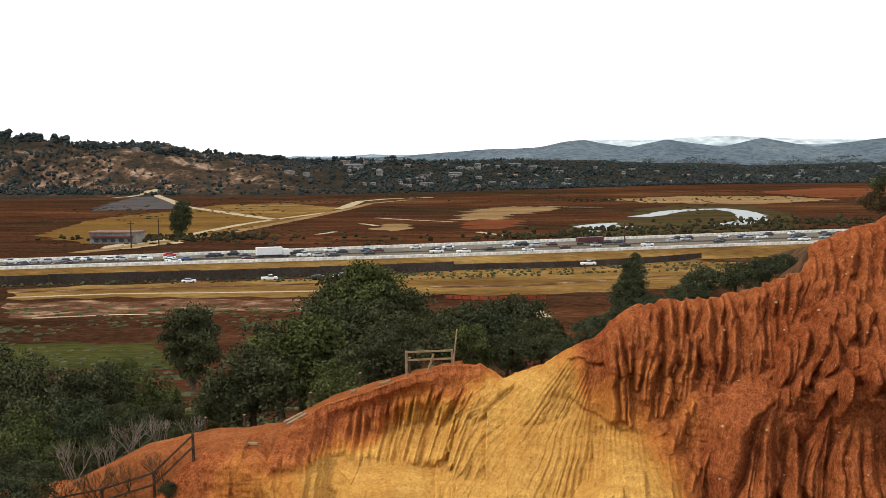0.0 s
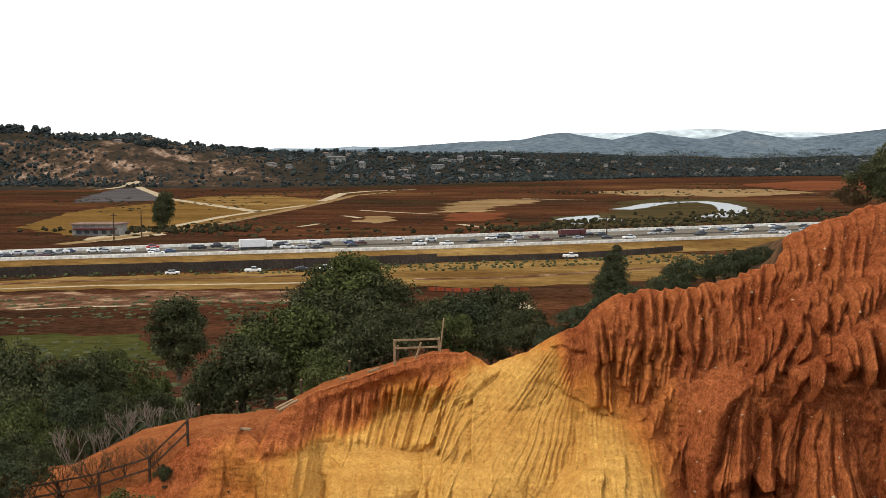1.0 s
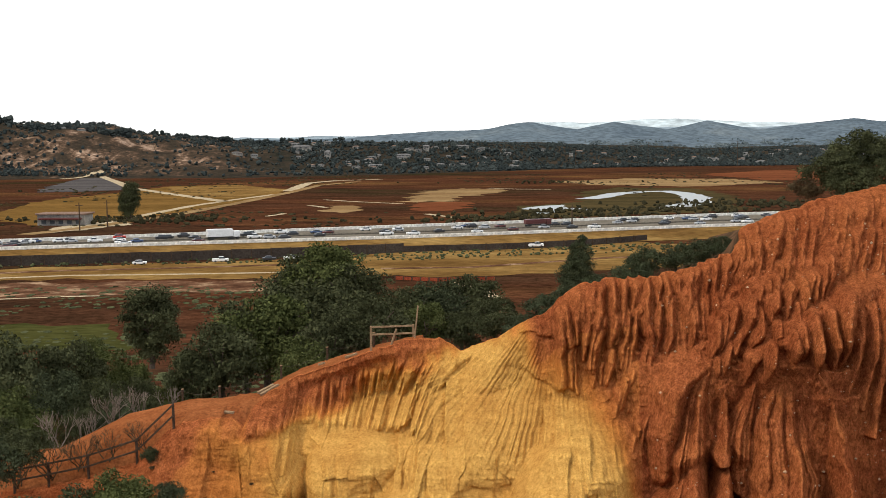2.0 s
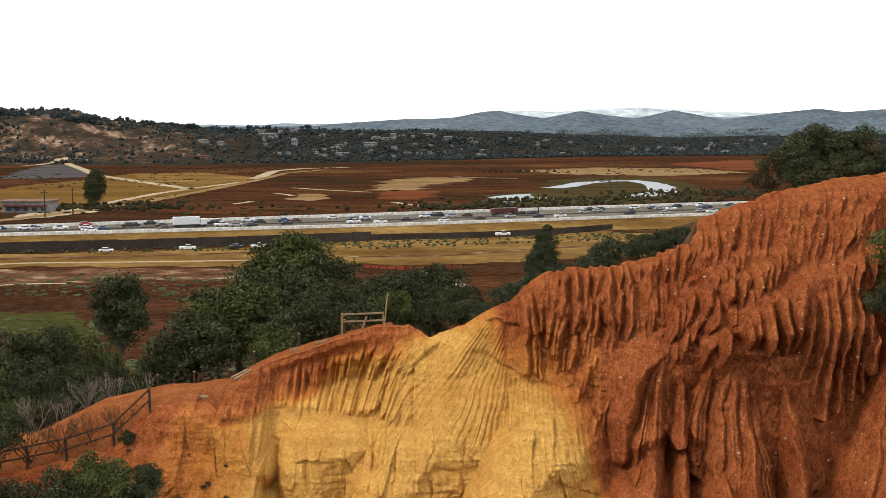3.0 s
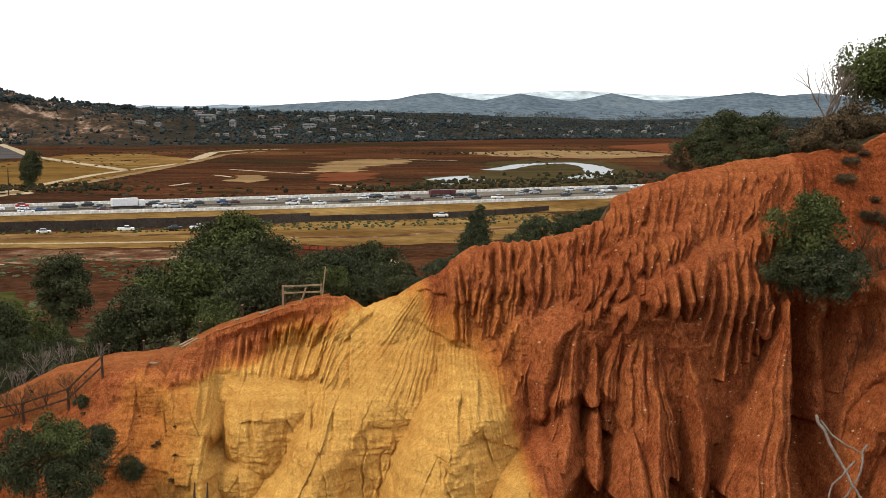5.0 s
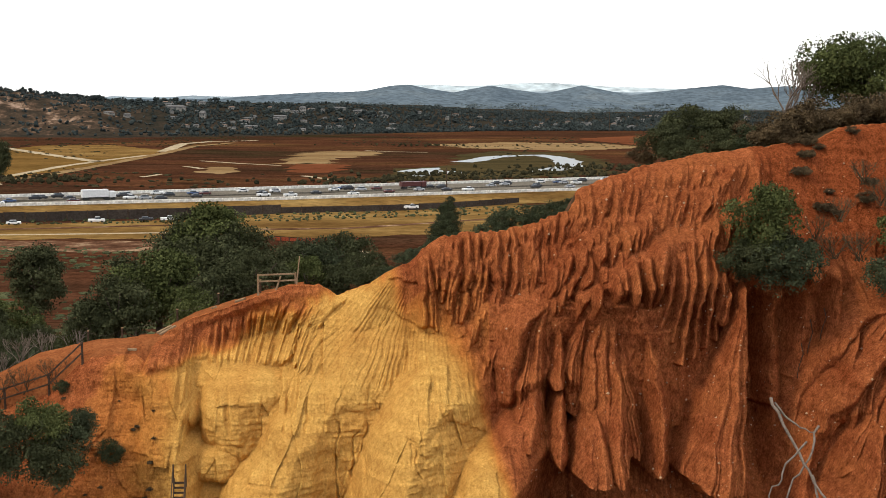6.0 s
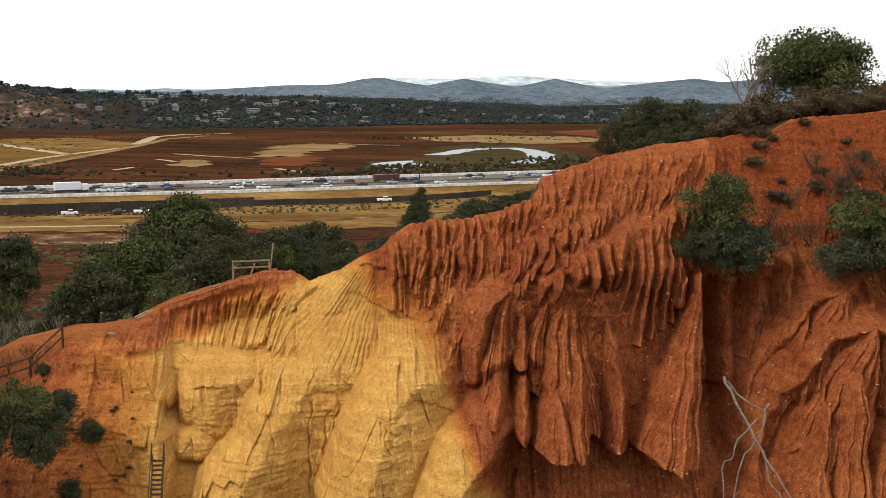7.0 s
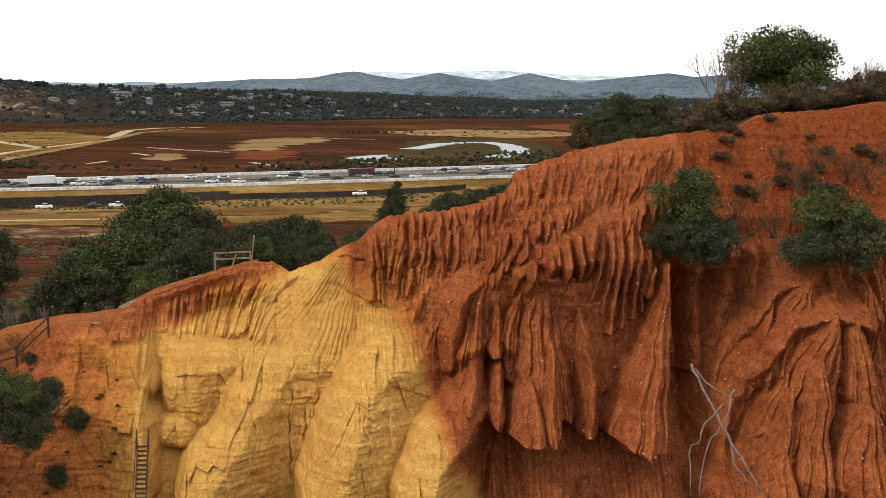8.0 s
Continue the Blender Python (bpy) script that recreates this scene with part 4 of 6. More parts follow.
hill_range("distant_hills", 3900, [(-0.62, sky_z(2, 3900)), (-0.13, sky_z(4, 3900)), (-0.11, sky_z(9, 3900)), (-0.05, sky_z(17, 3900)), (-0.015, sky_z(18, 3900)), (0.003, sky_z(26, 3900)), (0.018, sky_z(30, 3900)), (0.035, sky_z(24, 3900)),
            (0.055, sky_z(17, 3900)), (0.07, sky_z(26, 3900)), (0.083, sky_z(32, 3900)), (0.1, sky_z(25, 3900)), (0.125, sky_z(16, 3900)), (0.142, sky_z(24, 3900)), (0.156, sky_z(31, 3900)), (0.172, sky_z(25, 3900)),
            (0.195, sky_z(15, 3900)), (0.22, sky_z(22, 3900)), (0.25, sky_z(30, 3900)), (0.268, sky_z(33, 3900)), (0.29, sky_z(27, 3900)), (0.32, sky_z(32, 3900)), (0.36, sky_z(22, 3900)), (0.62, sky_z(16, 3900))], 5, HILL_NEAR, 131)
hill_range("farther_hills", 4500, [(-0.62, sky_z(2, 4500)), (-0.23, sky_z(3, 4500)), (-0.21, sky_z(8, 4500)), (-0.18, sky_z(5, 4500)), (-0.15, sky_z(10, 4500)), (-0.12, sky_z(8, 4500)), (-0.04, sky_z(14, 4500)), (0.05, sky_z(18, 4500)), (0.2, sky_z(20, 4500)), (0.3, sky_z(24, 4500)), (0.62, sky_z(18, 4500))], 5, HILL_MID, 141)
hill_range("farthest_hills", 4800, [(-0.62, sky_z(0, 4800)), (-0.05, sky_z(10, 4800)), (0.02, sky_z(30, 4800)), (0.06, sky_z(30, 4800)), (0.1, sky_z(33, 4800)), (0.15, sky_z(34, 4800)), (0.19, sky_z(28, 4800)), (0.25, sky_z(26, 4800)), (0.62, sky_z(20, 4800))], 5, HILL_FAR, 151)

# ---- plants ----
def crown_mesh(name, material, seed, clumps=26, leaves=150, leaf=0.075, squash=0.75, spread=1.0):
    """A crown of unit radius: small bent leaves gathered in clumps, with an uneven outline and gaps."""
    g = np.random.default_rng(seed)
    d = g.normal(size=(clumps, 3))
    d /= np.linalg.norm(d, axis=1)[:, None]
    mids = d * (0.25 + 0.55 * g.random((clumps, 1)) ** 0.6) * np.array([spread, spread, squash])
    mids[:, 2] += 0.1
    radius = 0.17 + 0.15 * g.random(clumps)
    k = np.repeat(np.arange(clumps), leaves)
    n = g.normal(size=(len(k), 3))
    n /= np.linalg.norm(n, axis=1)[:, None]
    n[:, 2] = np.where(g.random(len(k)) < 0.7, np.abs(n[:, 2]), n[:, 2])
    p = mids[k] + n * (radius[k] * (0.55 + 0.5 * g.random(len(k))))[:, None]
    a = np.cross(n + 0.8 * g.normal(size=n.shape), g.normal(size=n.shape))
    a /= np.linalg.norm(a, axis=1)[:, None]
    b = np.cross(a, n + 0.6 * g.normal(size=n.shape))
    b /= np.linalg.norm(b, axis=1)[:, None]
    s = (leaf * (0.55 + 0.9 * g.random(len(k))))[:, None]
    droop = np.array([0, 0, -0.3]) * s
    v = np.stack([p - a * s, p - b * s * 0.55, p + a * s + droop, p + b * s * 0.55], 1).reshape(-1, 3)
    return raw_mesh(name, v, np.arange(len(v)).reshape(-1, 4), material)


def trunk_mesh(seed, tall=1.0, limbs=6):
    g = random.Random(seed)
    bm = bmesh.new()
    limb(bm, [(0, 0, -tall), (0.03, 0.02, -0.5 * tall), (0.0, 0.03, 0.05)], 0.075, 0.045, 7)
    for k in range(limbs):
        a = 2 * math.pi * k / limbs + g.random()
        r = 0.45 + 0.3 * g.random()
        limb(bm, [(0, 0, -0.3 + 0.3 * g.random()), (0.4 * r * math.cos(a), 0.4 * r * math.sin(a), 0.05), (r * math.cos(a), r * math.sin(a), 0.25 + 0.35 * g.random())], 0.035, 0.01, 5)
    me = bpy.data.meshes.new("trunk")
    bm.to_mesh(me)
    bm.free()
    me.materials.append(BARK)
    return me


def twig_mesh(seed, stems=7, material=None, height=1.0, spread=0.5, deep=3):
    """A bare shrub: stems that fork again and again."""
    g = random.Random(seed)
    bm = bmesh.new()

    def fork(p, way, length, r, left):
        end = p + way * length
        mid = p + way * length * 0.5 + Vector([g.uniform(-1, 1) for _ in range(3)]) * length * 0.08
        limb(bm, [p, mid, end], r, r * 0.6, 4)
        if left:
            for _ in range(g.choice((2, 3))):
                w = (way + Vector((g.uniform(-1, 1), g.uniform(-1, 1), g.uniform(-0.4, 0.7))) * 0.65).normalized()
                fork(end, w, length * g.uniform(0.6, 0.85), r * 0.6, left - 1)

    for _ in range(stems):
        w = Vector((g.uniform(-1, 1) * spread, g.uniform(-1, 1) * spread, 1)).normalized()
        fork(Vector((g.uniform(-0.1, 0.1), g.uniform(-0.1, 0.1), 0)), w, 0.36 * height, 0.02, deep)
    me = bpy.data.meshes.new("branches")
    bm.to_mesh(me)
    bm.free()
    me.materials.append(material or DEAD_WOOD)
    return me


CROWNS = {
    "dark": [crown_mesh("crown", LEAF, 300 + k, 56, 175, 0.031) for k in range(3)],
    "bright": [crown_mesh("crown", LEAF_BRIGHT, 310 + k, 56, 175, 0.031) for k in range(2)],
    "blue": [crown_mesh("crown", LEAF_BLUE, 320 + k, 56, 170, 0.031) for k in range(2)],
    "scrub": [crown_mesh("crown", SCRUB, 330 + k, 40, 150, 0.038, 0.6) for k in range(2)],
    "tall": [crown_mesh("crown", LEAF, 340, 100, 170, 0.032, 1.15, 0.8)],
    "umbrella": [crown_mesh("crown", LEAF_BRIGHT, 350, 80, 330, 0.021, 0.5, 1.0)],
}
TRUNKS = [trunk_mesh(360 + k) for k in range(2)]
TWIGS = [twig_mesh(370 + k) for k in range(3)]
BROWN_TWIGS = [twig_mesh(380 + k, 9, SCRUB, 1.0, 0.8) for k in range(2)]
COUNT = {"n": 0}


def plant(name, kind, at, size, label, category, group="", stretch=1.0, trunk=True, turn=None):
    """A shrub or tree whose crown of so many metres' radius is centred at a place."""
    COUNT["n"] += 1
    k = COUNT["n"]
    thing = new(name)
    thing.matrix_world = pose(*at, 0, 0, 47 * k if turn is None else turn) @ Matrix.Diagonal((size, size, size * stretch, 1))
    part("crown", CROWNS[kind][k % len(CROWNS[kind])], None, thing)
    if trunk:
        part("trunk", TRUNKS[k % 2], None, thing)
    return tagged(thing, label, category, group)


def bare_shrub(at, size, label, meshes=TWIGS, group="bare shrubs"):
    COUNT["n"] += 1
    thing = new("bare_shrub", meshes[COUNT["n"] % len(meshes)])
    thing.matrix_world = pose(*at, 0, 0, 61 * COUNT["n"]) @ Matrix.Scale(size, 4)
    return tagged(thing, label, "shrub", group)


DARK_LABEL = "dense dark green chaparral bush behind the path"
for at, size, kind in (
        ((-18.77, 84, 23.3), 3.4, "dark"), ((-16.45, 88, 24.01), 4.0, "bright"), ((-14.27, 92, 24.42), 4.4, "dark"), ((-14.68, 104, 25.95), 4.2, "bright"), ((-17.12, 106, 25.24), 4.0, "dark"), ((-12.35, 102, 25.26), 3.6, "dark"),
        ((-12.45, 80, 23.82), 2.6, "bright"), ((-9.24, 84, 25.6), 3.0, "dark"), ((-20.5, 84, 22.34), 2.4, "dark"), ((-19.68, 96, 22.95), 3.8, "dark"), ((-11.26, 82, 24.77), 2.8, "dark")):
    plant("chaparral_bush", kind, at, size, DARK_LABEL, "bush", "bushes behind the path")
for at, size, kind in (
        ((-7.37, 94, 24.98), 2.8, "dark"), ((-5.36, 96, 25.14), 3.0, "blue"), ((-3.04, 98, 25.09), 3.2, "dark"), ((-1.3, 90, 25.33), 2.2, "dark"), ((-5.59, 86, 25.31), 2.2, "bright"), ((-3.26, 86, 25.11), 2.0, "dark")):
    plant("chaparral_bush", kind, at, size, "dark green bush on the slope beyond the ridge", "bush", "bushes beyond the ridge")
for at, size in (
        ((0.59, 82, 25.9), 1.5), ((2.12, 84, 26.75), 1.9), ((3.72, 86, 27.26), 1.6), ((6.04, 92, 27.43), 1.5), ((8.67, 96, 27.75), 1.8), ((10.14, 100, 28.31), 1.9), ((12.63, 102, 28.3), 2.0), ((14.74, 104, 28.68), 1.8), ((16.6, 104, 29), 1.6), ((-0.14, 78, 25.42), 1.2)):
    plant("scrub_bush", "blue", at, size, "low grey-green scrub bush on the back slope", "bush", "scrub on the back slope", 0.8)
for at, size, kind in (
        ((-30.73, 90, 21.22), 3.0, "dark"), ((-29.52, 96, 19.88), 2.8, "bright"), ((-33.26, 88, 20.98), 3.4, "dark"), ((-38.07, 92, 21.06), 3.8, "dark"), ((-28.1, 80, 21.43), 2.4, "blue"), ((-25.56, 80, 21.24), 2.2, "dark"), ((-24.16, 84, 20.79), 2.0, "dark"), ((-36, 110, 19.25), 2.0, "bright"), ((-21.4, 78, 21.12), 1.6, "dark"), ((-29.91, 78, 20.76), 2.6, "bright"), ((-33.59, 80, 20.32), 3.0, "dark"), ((-22.93, 76, 21.2), 1.8, "blue"), ((-21.87, 84, 20.98), 1.5, "bright"), ((-29.45, 74, 20.1), 2.2, "dark"), ((-27.08, 74, 20.44), 1.8, "bright"), ((-25.03, 75, 20.9), 1.6, "dark"), ((-32.17, 74, 19.59), 2.4, "blue"), ((-36.89, 80, 19.58), 3.0, "dark"), ((-41.35, 90, 20.6), 3.4, "bright")):
    plant("chaparral_bush", kind, at, size, "shaggy olive-green bush below the fenced path", "bush", "bushes below the path", 1.15, False)
plant("oak_tree", "tall", (-42.22, 150, 15.86), 4.7, "round dark green tree alone on the marsh edge", "tree", stretch=1.02)
conifer = new("conifer")
conifer.matrix_world = pose(*(7.15, 135, 24.8))
g_con = np.random.default_rng(5)
for zc, rc in ((2.6, 0.65), (1.6, 1.2), (0.5, 1.7), (-0.7, 2.1), (-1.9, 2.5)):
    tier = part("tier", CROWNS["blue"][int(g_con.integers(2))], None, conifer)
    tier.matrix_local = pose(float(g_con.uniform(-0.4, 0.4)), 0, zc, 0, 0, float(g_con.uniform(0, 360))) @ Matrix.Scale(rc, 4)
bm = limb(bmesh.new(), [(0, 0, -9), (0.1, 0, -2), (0.05, 0, 2.9)], 0.28, 0.05, 7)
part("trunk", bm, BARK, conifer)
tagged(conifer, "ragged dark conifer on the slope beyond the ridge", "tree")

# bushes on the face and on the brow of the hill
face_bushes = [((19.98, 60.5, 31.71), 2.5, "bright", 1.1), ((20.9, 59.5, 29.89), 2.3, "blue", 1.0), ((18.93, 60, 29.84), 1.7, "dark", 1.0), ((28.65, 61, 31.01), 2.5, "bright", 1.0), ((26.81, 59.5, 29.23), 2.0, "blue", 0.9), ((30.11, 59.5, 29.55), 2.5, "dark", 1.0)]
for at, size, kind, tall in face_bushes:
    plant("hillside_bush", kind, at, size, "soft dark green bush overhanging the gullied red face", "bush", "bushes on the red face", tall, False)
for at, size in (((24.56, 62, 32.89), 1.6), ((25.3, 61, 31.01), 1.8), ((23.96, 61, 31.01), 1.6), ((27.26, 63, 33.82), 1.8), ((23.25, 62, 31.9), 1.5), ((28.98, 64, 34.77), 1.9), ((30.76, 64, 34.1), 2.0), ((26.73, 64.5, 34.74), 1.6), ((31.96, 63.5, 33.8), 2.0), ((27.8, 62.5, 32.86), 1.7), ((33.25, 65, 35.08), 1.8)):
    bare_shrub((at[0], at[1], at[2] - size * 0.6), size, "tangle of brown leafless twigs between the bushes", BROWN_TWIGS, "twigs on the red face")
for at, size, kind in (((19.19, 82, 35.41), 2.0, "dark"), ((21.72, 84, 36.49), 2.5, "dark"), ((24.09, 84, 36.51), 2.2, "dark"), ((20.3, 81, 34.7), 2.0, "dark"), ((22.6, 81, 35.1), 2.1, "dark"), ((24.9, 80, 35.4), 2.0, "blue"), ((18.74, 86, 34.29), 1.4, "scrub"), ((25.49, 82, 36.15), 1.7, "scrub"), ((27.2, 80, 35.8), 1.9, "dark")):
    plant("brow_bush", kind, at, size, "dark rounded bush on the brow of the hill", "bush", "bushes on the brow", 0.85, False)
for k in range(28):
    spot = on_top(24.0 + 0.6 * k, 3.0 + 2.6 * (k % 4))
    plant("dry_shrub", "scrub", (spot.x, spot.y, spot.z + 0.7), 1.35 + 0.32 * ((k * 7) % 4), "dry brown shrub along the brow of the hill", "bush", "dry shrubs on the brow", 0.9, False)
tree = plant("umbrella_tree", "umbrella", (36.76, 92, 39.96), 5.9, "spreading green tree with a flat dense crown on the hilltop", "tree", stretch=0.92)
for at, size in (((30.45, 90, 37.1), 4.6), ((32.39, 91, 37.1), 3.8), ((43.43, 92, 37.39), 3.8), ((45.12, 92, 37.41), 3.4)):
    bare_shrub(at, size, "tall leafless grey tree on the hilltop", TWIGS, "bare trees on the hilltop")

# bushes at the foot of the west slope, and tufts on the face
for at, size, kind in (((-16.58, 56, 22.46), 1.9, "bright"), ((-15.29, 56.5, 21.72), 1.5, "blue"), ((-17.77, 55, 21.55), 2.3, "dark"), ((-15.83, 55, 20.63), 1.8, "dark"), ((-20.57, 55, 21), 2.4, "dark"), ((-22.26, 55, 20.44), 2.6, "bright"), ((-14.8, 57, 22.5), 0.9, "blue"), ((-22.04, 59.5, 23.88), 1.3, "dark"), ((-23.17, 58.5, 23.31), 1.7, "blue"), ((-25.09, 59, 23.87), 1.8, "bright")):
    plant("slope_bush", kind, at, size, "leafy green bush on the slope below the fence", "bush", "bushes on the west slope", 1.0, False)
for px, pz, size in ((*(-13.96, 20.37), 0.85), (*(-14.82, 17.43), 0.85), (*(-16.89, 23.24), 0.5)):
    spot = on_face(px, pz)
    plant("face_tuft", "dark", (spot.x, spot.y - 0.25, spot.z - 0.1), size, "dark drooping tuft rooted in the sandstone face", "shrub", "tufts on the face", 1.2, False)
for k, (px4, py4, size) in enumerate(((60, 700, 1.9), (110, 690, 1.6), (10, 705, 2.2), (-50, 720, 2.0), (-100, 730, 2.4))):
    spot = on_top(-21.2 + px4 * 0.028, 6.6 + 0.5 * (k % 2))
    bare_shrub((spot.x, spot.y, spot.z - 0.3), size, "bare grey branching shrub beside the path", TWIGS, "bare shrubs beside the path")
for px, size in ((-17.6, 1.5), (-19.2, 1.7), (-20.6, 1.8), (-22.0, 2.0), (-23.6, 2.0)):
    spot = on_top(px, 0.4)
    bare_shrub((spot.x, spot.y, spot.z - 0.1), size, "leafless reddish shrub in front of the fence", BROWN_TWIGS, "shrubs at the fence")

# dry scrub on the brow and small tufts on the dirt slope below the fence
g_dry = random.Random(21)
for k in range(24):
    spot = on_face(g_dry.uniform(21.8, 35.5), g_dry.uniform(32.2, 36.6))
    size = g_dry.uniform(0.35, 0.8)
    plant("dry_shrub", "scrub", (spot.x, spot.y - 0.15, spot.z + 0.1), size, "low dry brown scrub on the red slope", "shrub", "dry scrub on the red slope", 0.8, False)
for k in range(26):
    spot = on_face(g_dry.uniform(-18.5, -11.6), g_dry.uniform(15.5, 23.0))
    size = g_dry.uniform(0.10, 0.24)
    plant("dry_tuft", "scrub", (spot.x, spot.y - 0.08, spot.z), size, "small dry grass tuft on the dirt slope", "grass", "dry tufts on the dirt slope", 0.8, False)

# dead branches and roots that hang in the gully
for pts, r in (
        ([(19.19, 56, 23.72), (19.66, 55, 22.55), (20.33, 54, 20.95), (21.13, 53, 19.39), (22.05, 52.4, 17.74)], 0.085),
        ([(19.52, 56, 23.4), (20.3, 55.4, 22.44), (21.21, 55, 22.22)], 0.06),
        ([(21.35, 55, 22.53), (20.6, 54.2, 21.05), (19.55, 53.8, 19.79), (19.03, 53, 17.3)], 0.065),
        ([(20.57, 54.6, 21.96), (19.28, 54, 20.51), (18.71, 53.8, 19.5), (18.61, 53, 17.31)], 0.055),
        ([(20.68, 53.6, 20.44), (20.91, 53.2, 19.03), (21.66, 52.6, 17.99)], 0.07)):
    bm = bmesh.new()
    fine_pts = []
    for a, b in zip(pts, pts[1:]):
        for k in range(4):
            w = Vector(a).lerp(Vector(b), k / 4)
            fine_pts.append(w + Vector([random.uniform(-1, 1) for _ in range(3)]) * 0.10)
    fine_pts.append(Vector(pts[-1]))
    limb(bm, fine_pts, r, r * 0.55, 7)
    ob = part("dead_branch", bm, DEAD_WOOD, None, "", True)
    tagged(ob, "long grey dead branch hanging down the gully", "branch", "dead branches in the gully")
for px, pz, reach in ((*(22.79, 25.63), 3.6), (*(22.23, 24.39), 3.0), (*(23.38, 26.27), 2.6)):
    spot = on_face(px, pz)
    bm = limb(bmesh.new(), [(spot.x + 0.15 * math.sin(k * 1.7), spot.y - 0.35, spot.z + 1.2 - reach * k / 5) for k in range(6)], 0.03, 0.015, 5)
    tagged(part("hanging_root", bm, DARK_TIMBER), "thin dark root hanging over the rock", "root", "hanging roots")

# pale pebbles that weather out of the red rock
def pebbles():
    g = np.random.default_rng(17)
    verts, faces = [], []
    while len(faces) < 1100 * 8:
        x, z = g.uniform(6, 36), g.uniform(13, 35)
        if z > along(CREST, x) - 0.6:
            continue
        p = on_face(x, z)
        s = 0.025 + 0.075 * g.random() ** 3
        base = len(verts)
        for d in ((1, 0, 0), (0, 1, 0), (-1, 0, 0), (0, -1, 0), (0, 0, 0.8), (0, 0, -0.8)):
            verts.append((p.x + d[0] * s * g.uniform(0.7, 1.3), p.y - 0.02 + d[1] * s, p.z + d[2] * s * g.uniform(0.7, 1.2)))
        for a, b in ((0, 1), (1, 2), (2, 3), (3, 0)):
            faces.append((base + a, base + b, base + 4))
            faces.append((base + b, base + a, base + 5))
    tagged(new("pebbles", raw_mesh("pebbles", np.array(verts), np.array(faces), PEBBLE)), "pale pebbles weathering out of the red rock", "pebbles", kind="stuff")


pebbles()


# ---- fences, rope posts and timbers on the path ----
def beam(name, a, b, wide, thick, parent, material, label=""):
    """A squared timber from a to b."""
    a, b = Vector(a), Vector(b)
    way = b - a
    bm = bmesh.new()
    box(bm, (wide, thick, way.length), (0, 0, way.length / 2), (0, 0, 0), min(wide, thick) * 0.16)
    ob = part(name, bm, material, parent, label)
    ob.matrix_world = Matrix.Translation(a) @ way.to_track_quat("Z", "Y").to_matrix().to_4x4()
    return ob


def rail_fence(name, spots, tall, material, label, rails=(0.95, 0.5)):
    """Posts at the spots, joined by rails."""
    fence = new(name)
    for p in spots:
        beam("post", p - Vector((0, 0, 0.4)), p + Vector((random.uniform(-0.04, 0.04), 0, tall)), 0.11, 0.11, fence, material)
    for p, q in zip(spots, spots[1:]):
        for h in rails:
            beam("rail", p + Vector((0, -0.1, h * tall)), q + Vector((0, -0.1, h * tall)), 0.05, 0.09, fence, material)
    return tagged(fence, label, "fence")


west_post = on_top(-6.95, 0.7)
viewpoint = rail_fence("rail_fence", [west_post, Vector((-4.85, west_post.y + 0.1, west_post.z + 0.07))], 1.22, TIMBER, "short two-rail timber fence at the end of the path", (0.96, 0.66))
end = on_top(-4.75, 0.5)
beam("leaning_plank", end + Vector((-0.05, -0.15, -0.2)), end + Vector((0.14, -0.1, 1.55)), 0.12, 0.05, viewpoint, TIMBER, "pale weathered plank leaning on the post")
spot = on_top(-5.9, 0.4)
tagged(beam("stake", spot - Vector((0.1, 0, 0.2)), spot + Vector((0.22, 0.1, 0.75)), 0.1, 0.08, None, TIMBER), "short leaning wooden stake on the path", "post")

west = [on_face(-23.6, 23.1), on_face(-22.0, 23.3), on_face(-20.1, 23.35), on_face(-17.8, 23.3), on_face(-16.0, 25.0)]
rail_fence("rail_fence", west, 1.15, DARK_TIMBER, "weathered brown two-rail fence along the path")

posts = []
for px, back, tall in (((-16.71, 24.51)[0], 4.3, 0.6), (-14.6, 4.0, 0.55), (-11.7, 3.0, 0.65), (-9.5, 2.6, 0.65), (-6.95, 2.0, 0.7)):
    p = on_top(px, back)
    thing = new("rope_post")
    beam("shaft", p - Vector((0, 0, 0.3)), p + Vector((0, 0, tall)), 0.1, 0.1, thing, DARK_TIMBER)
    beam("cap", p + Vector((0, 0, tall)), p + Vector((0, 0, tall + 0.06)), 0.14, 0.14, thing, TIMBER)
    tagged(thing, "short dark wooden post carrying a rope", "post", "rope posts along the path")
    posts.append(p + Vector((0, 0, tall - 0.06)))
for a, b in zip(posts, posts[1:]):
    bm = limb(bmesh.new(), [a.lerp(b, k / 8) - Vector((0, 0, 0.25 * math.sin(math.pi * k / 8))) for k in range(9)], 0.007, 0.007, 5)
    tagged(part("rope", bm, ROPE), "sagging grey rope between posts", "rope", "ropes along the path")

for x0, x1, back, lift in ((-12.2, -11.5, 0.9, 0.06), (-12.4, -11.8, 1.6, 0.10), (-8.3, -7.7, 0.8, 0.06), (-13.7, -13.2, 0.5, 0.03), (-9.7, -9.4, 1.0, 0.15)):
    a, b = on_top(x0, back), on_top(x1, back)
    tagged(beam("step_timber", a + Vector((0, 0, lift)), b + Vector((0, 0, lift)), 0.16, 0.12, None, TIMBER), "squared timber edging a step of the path", "timber", "path timbers")


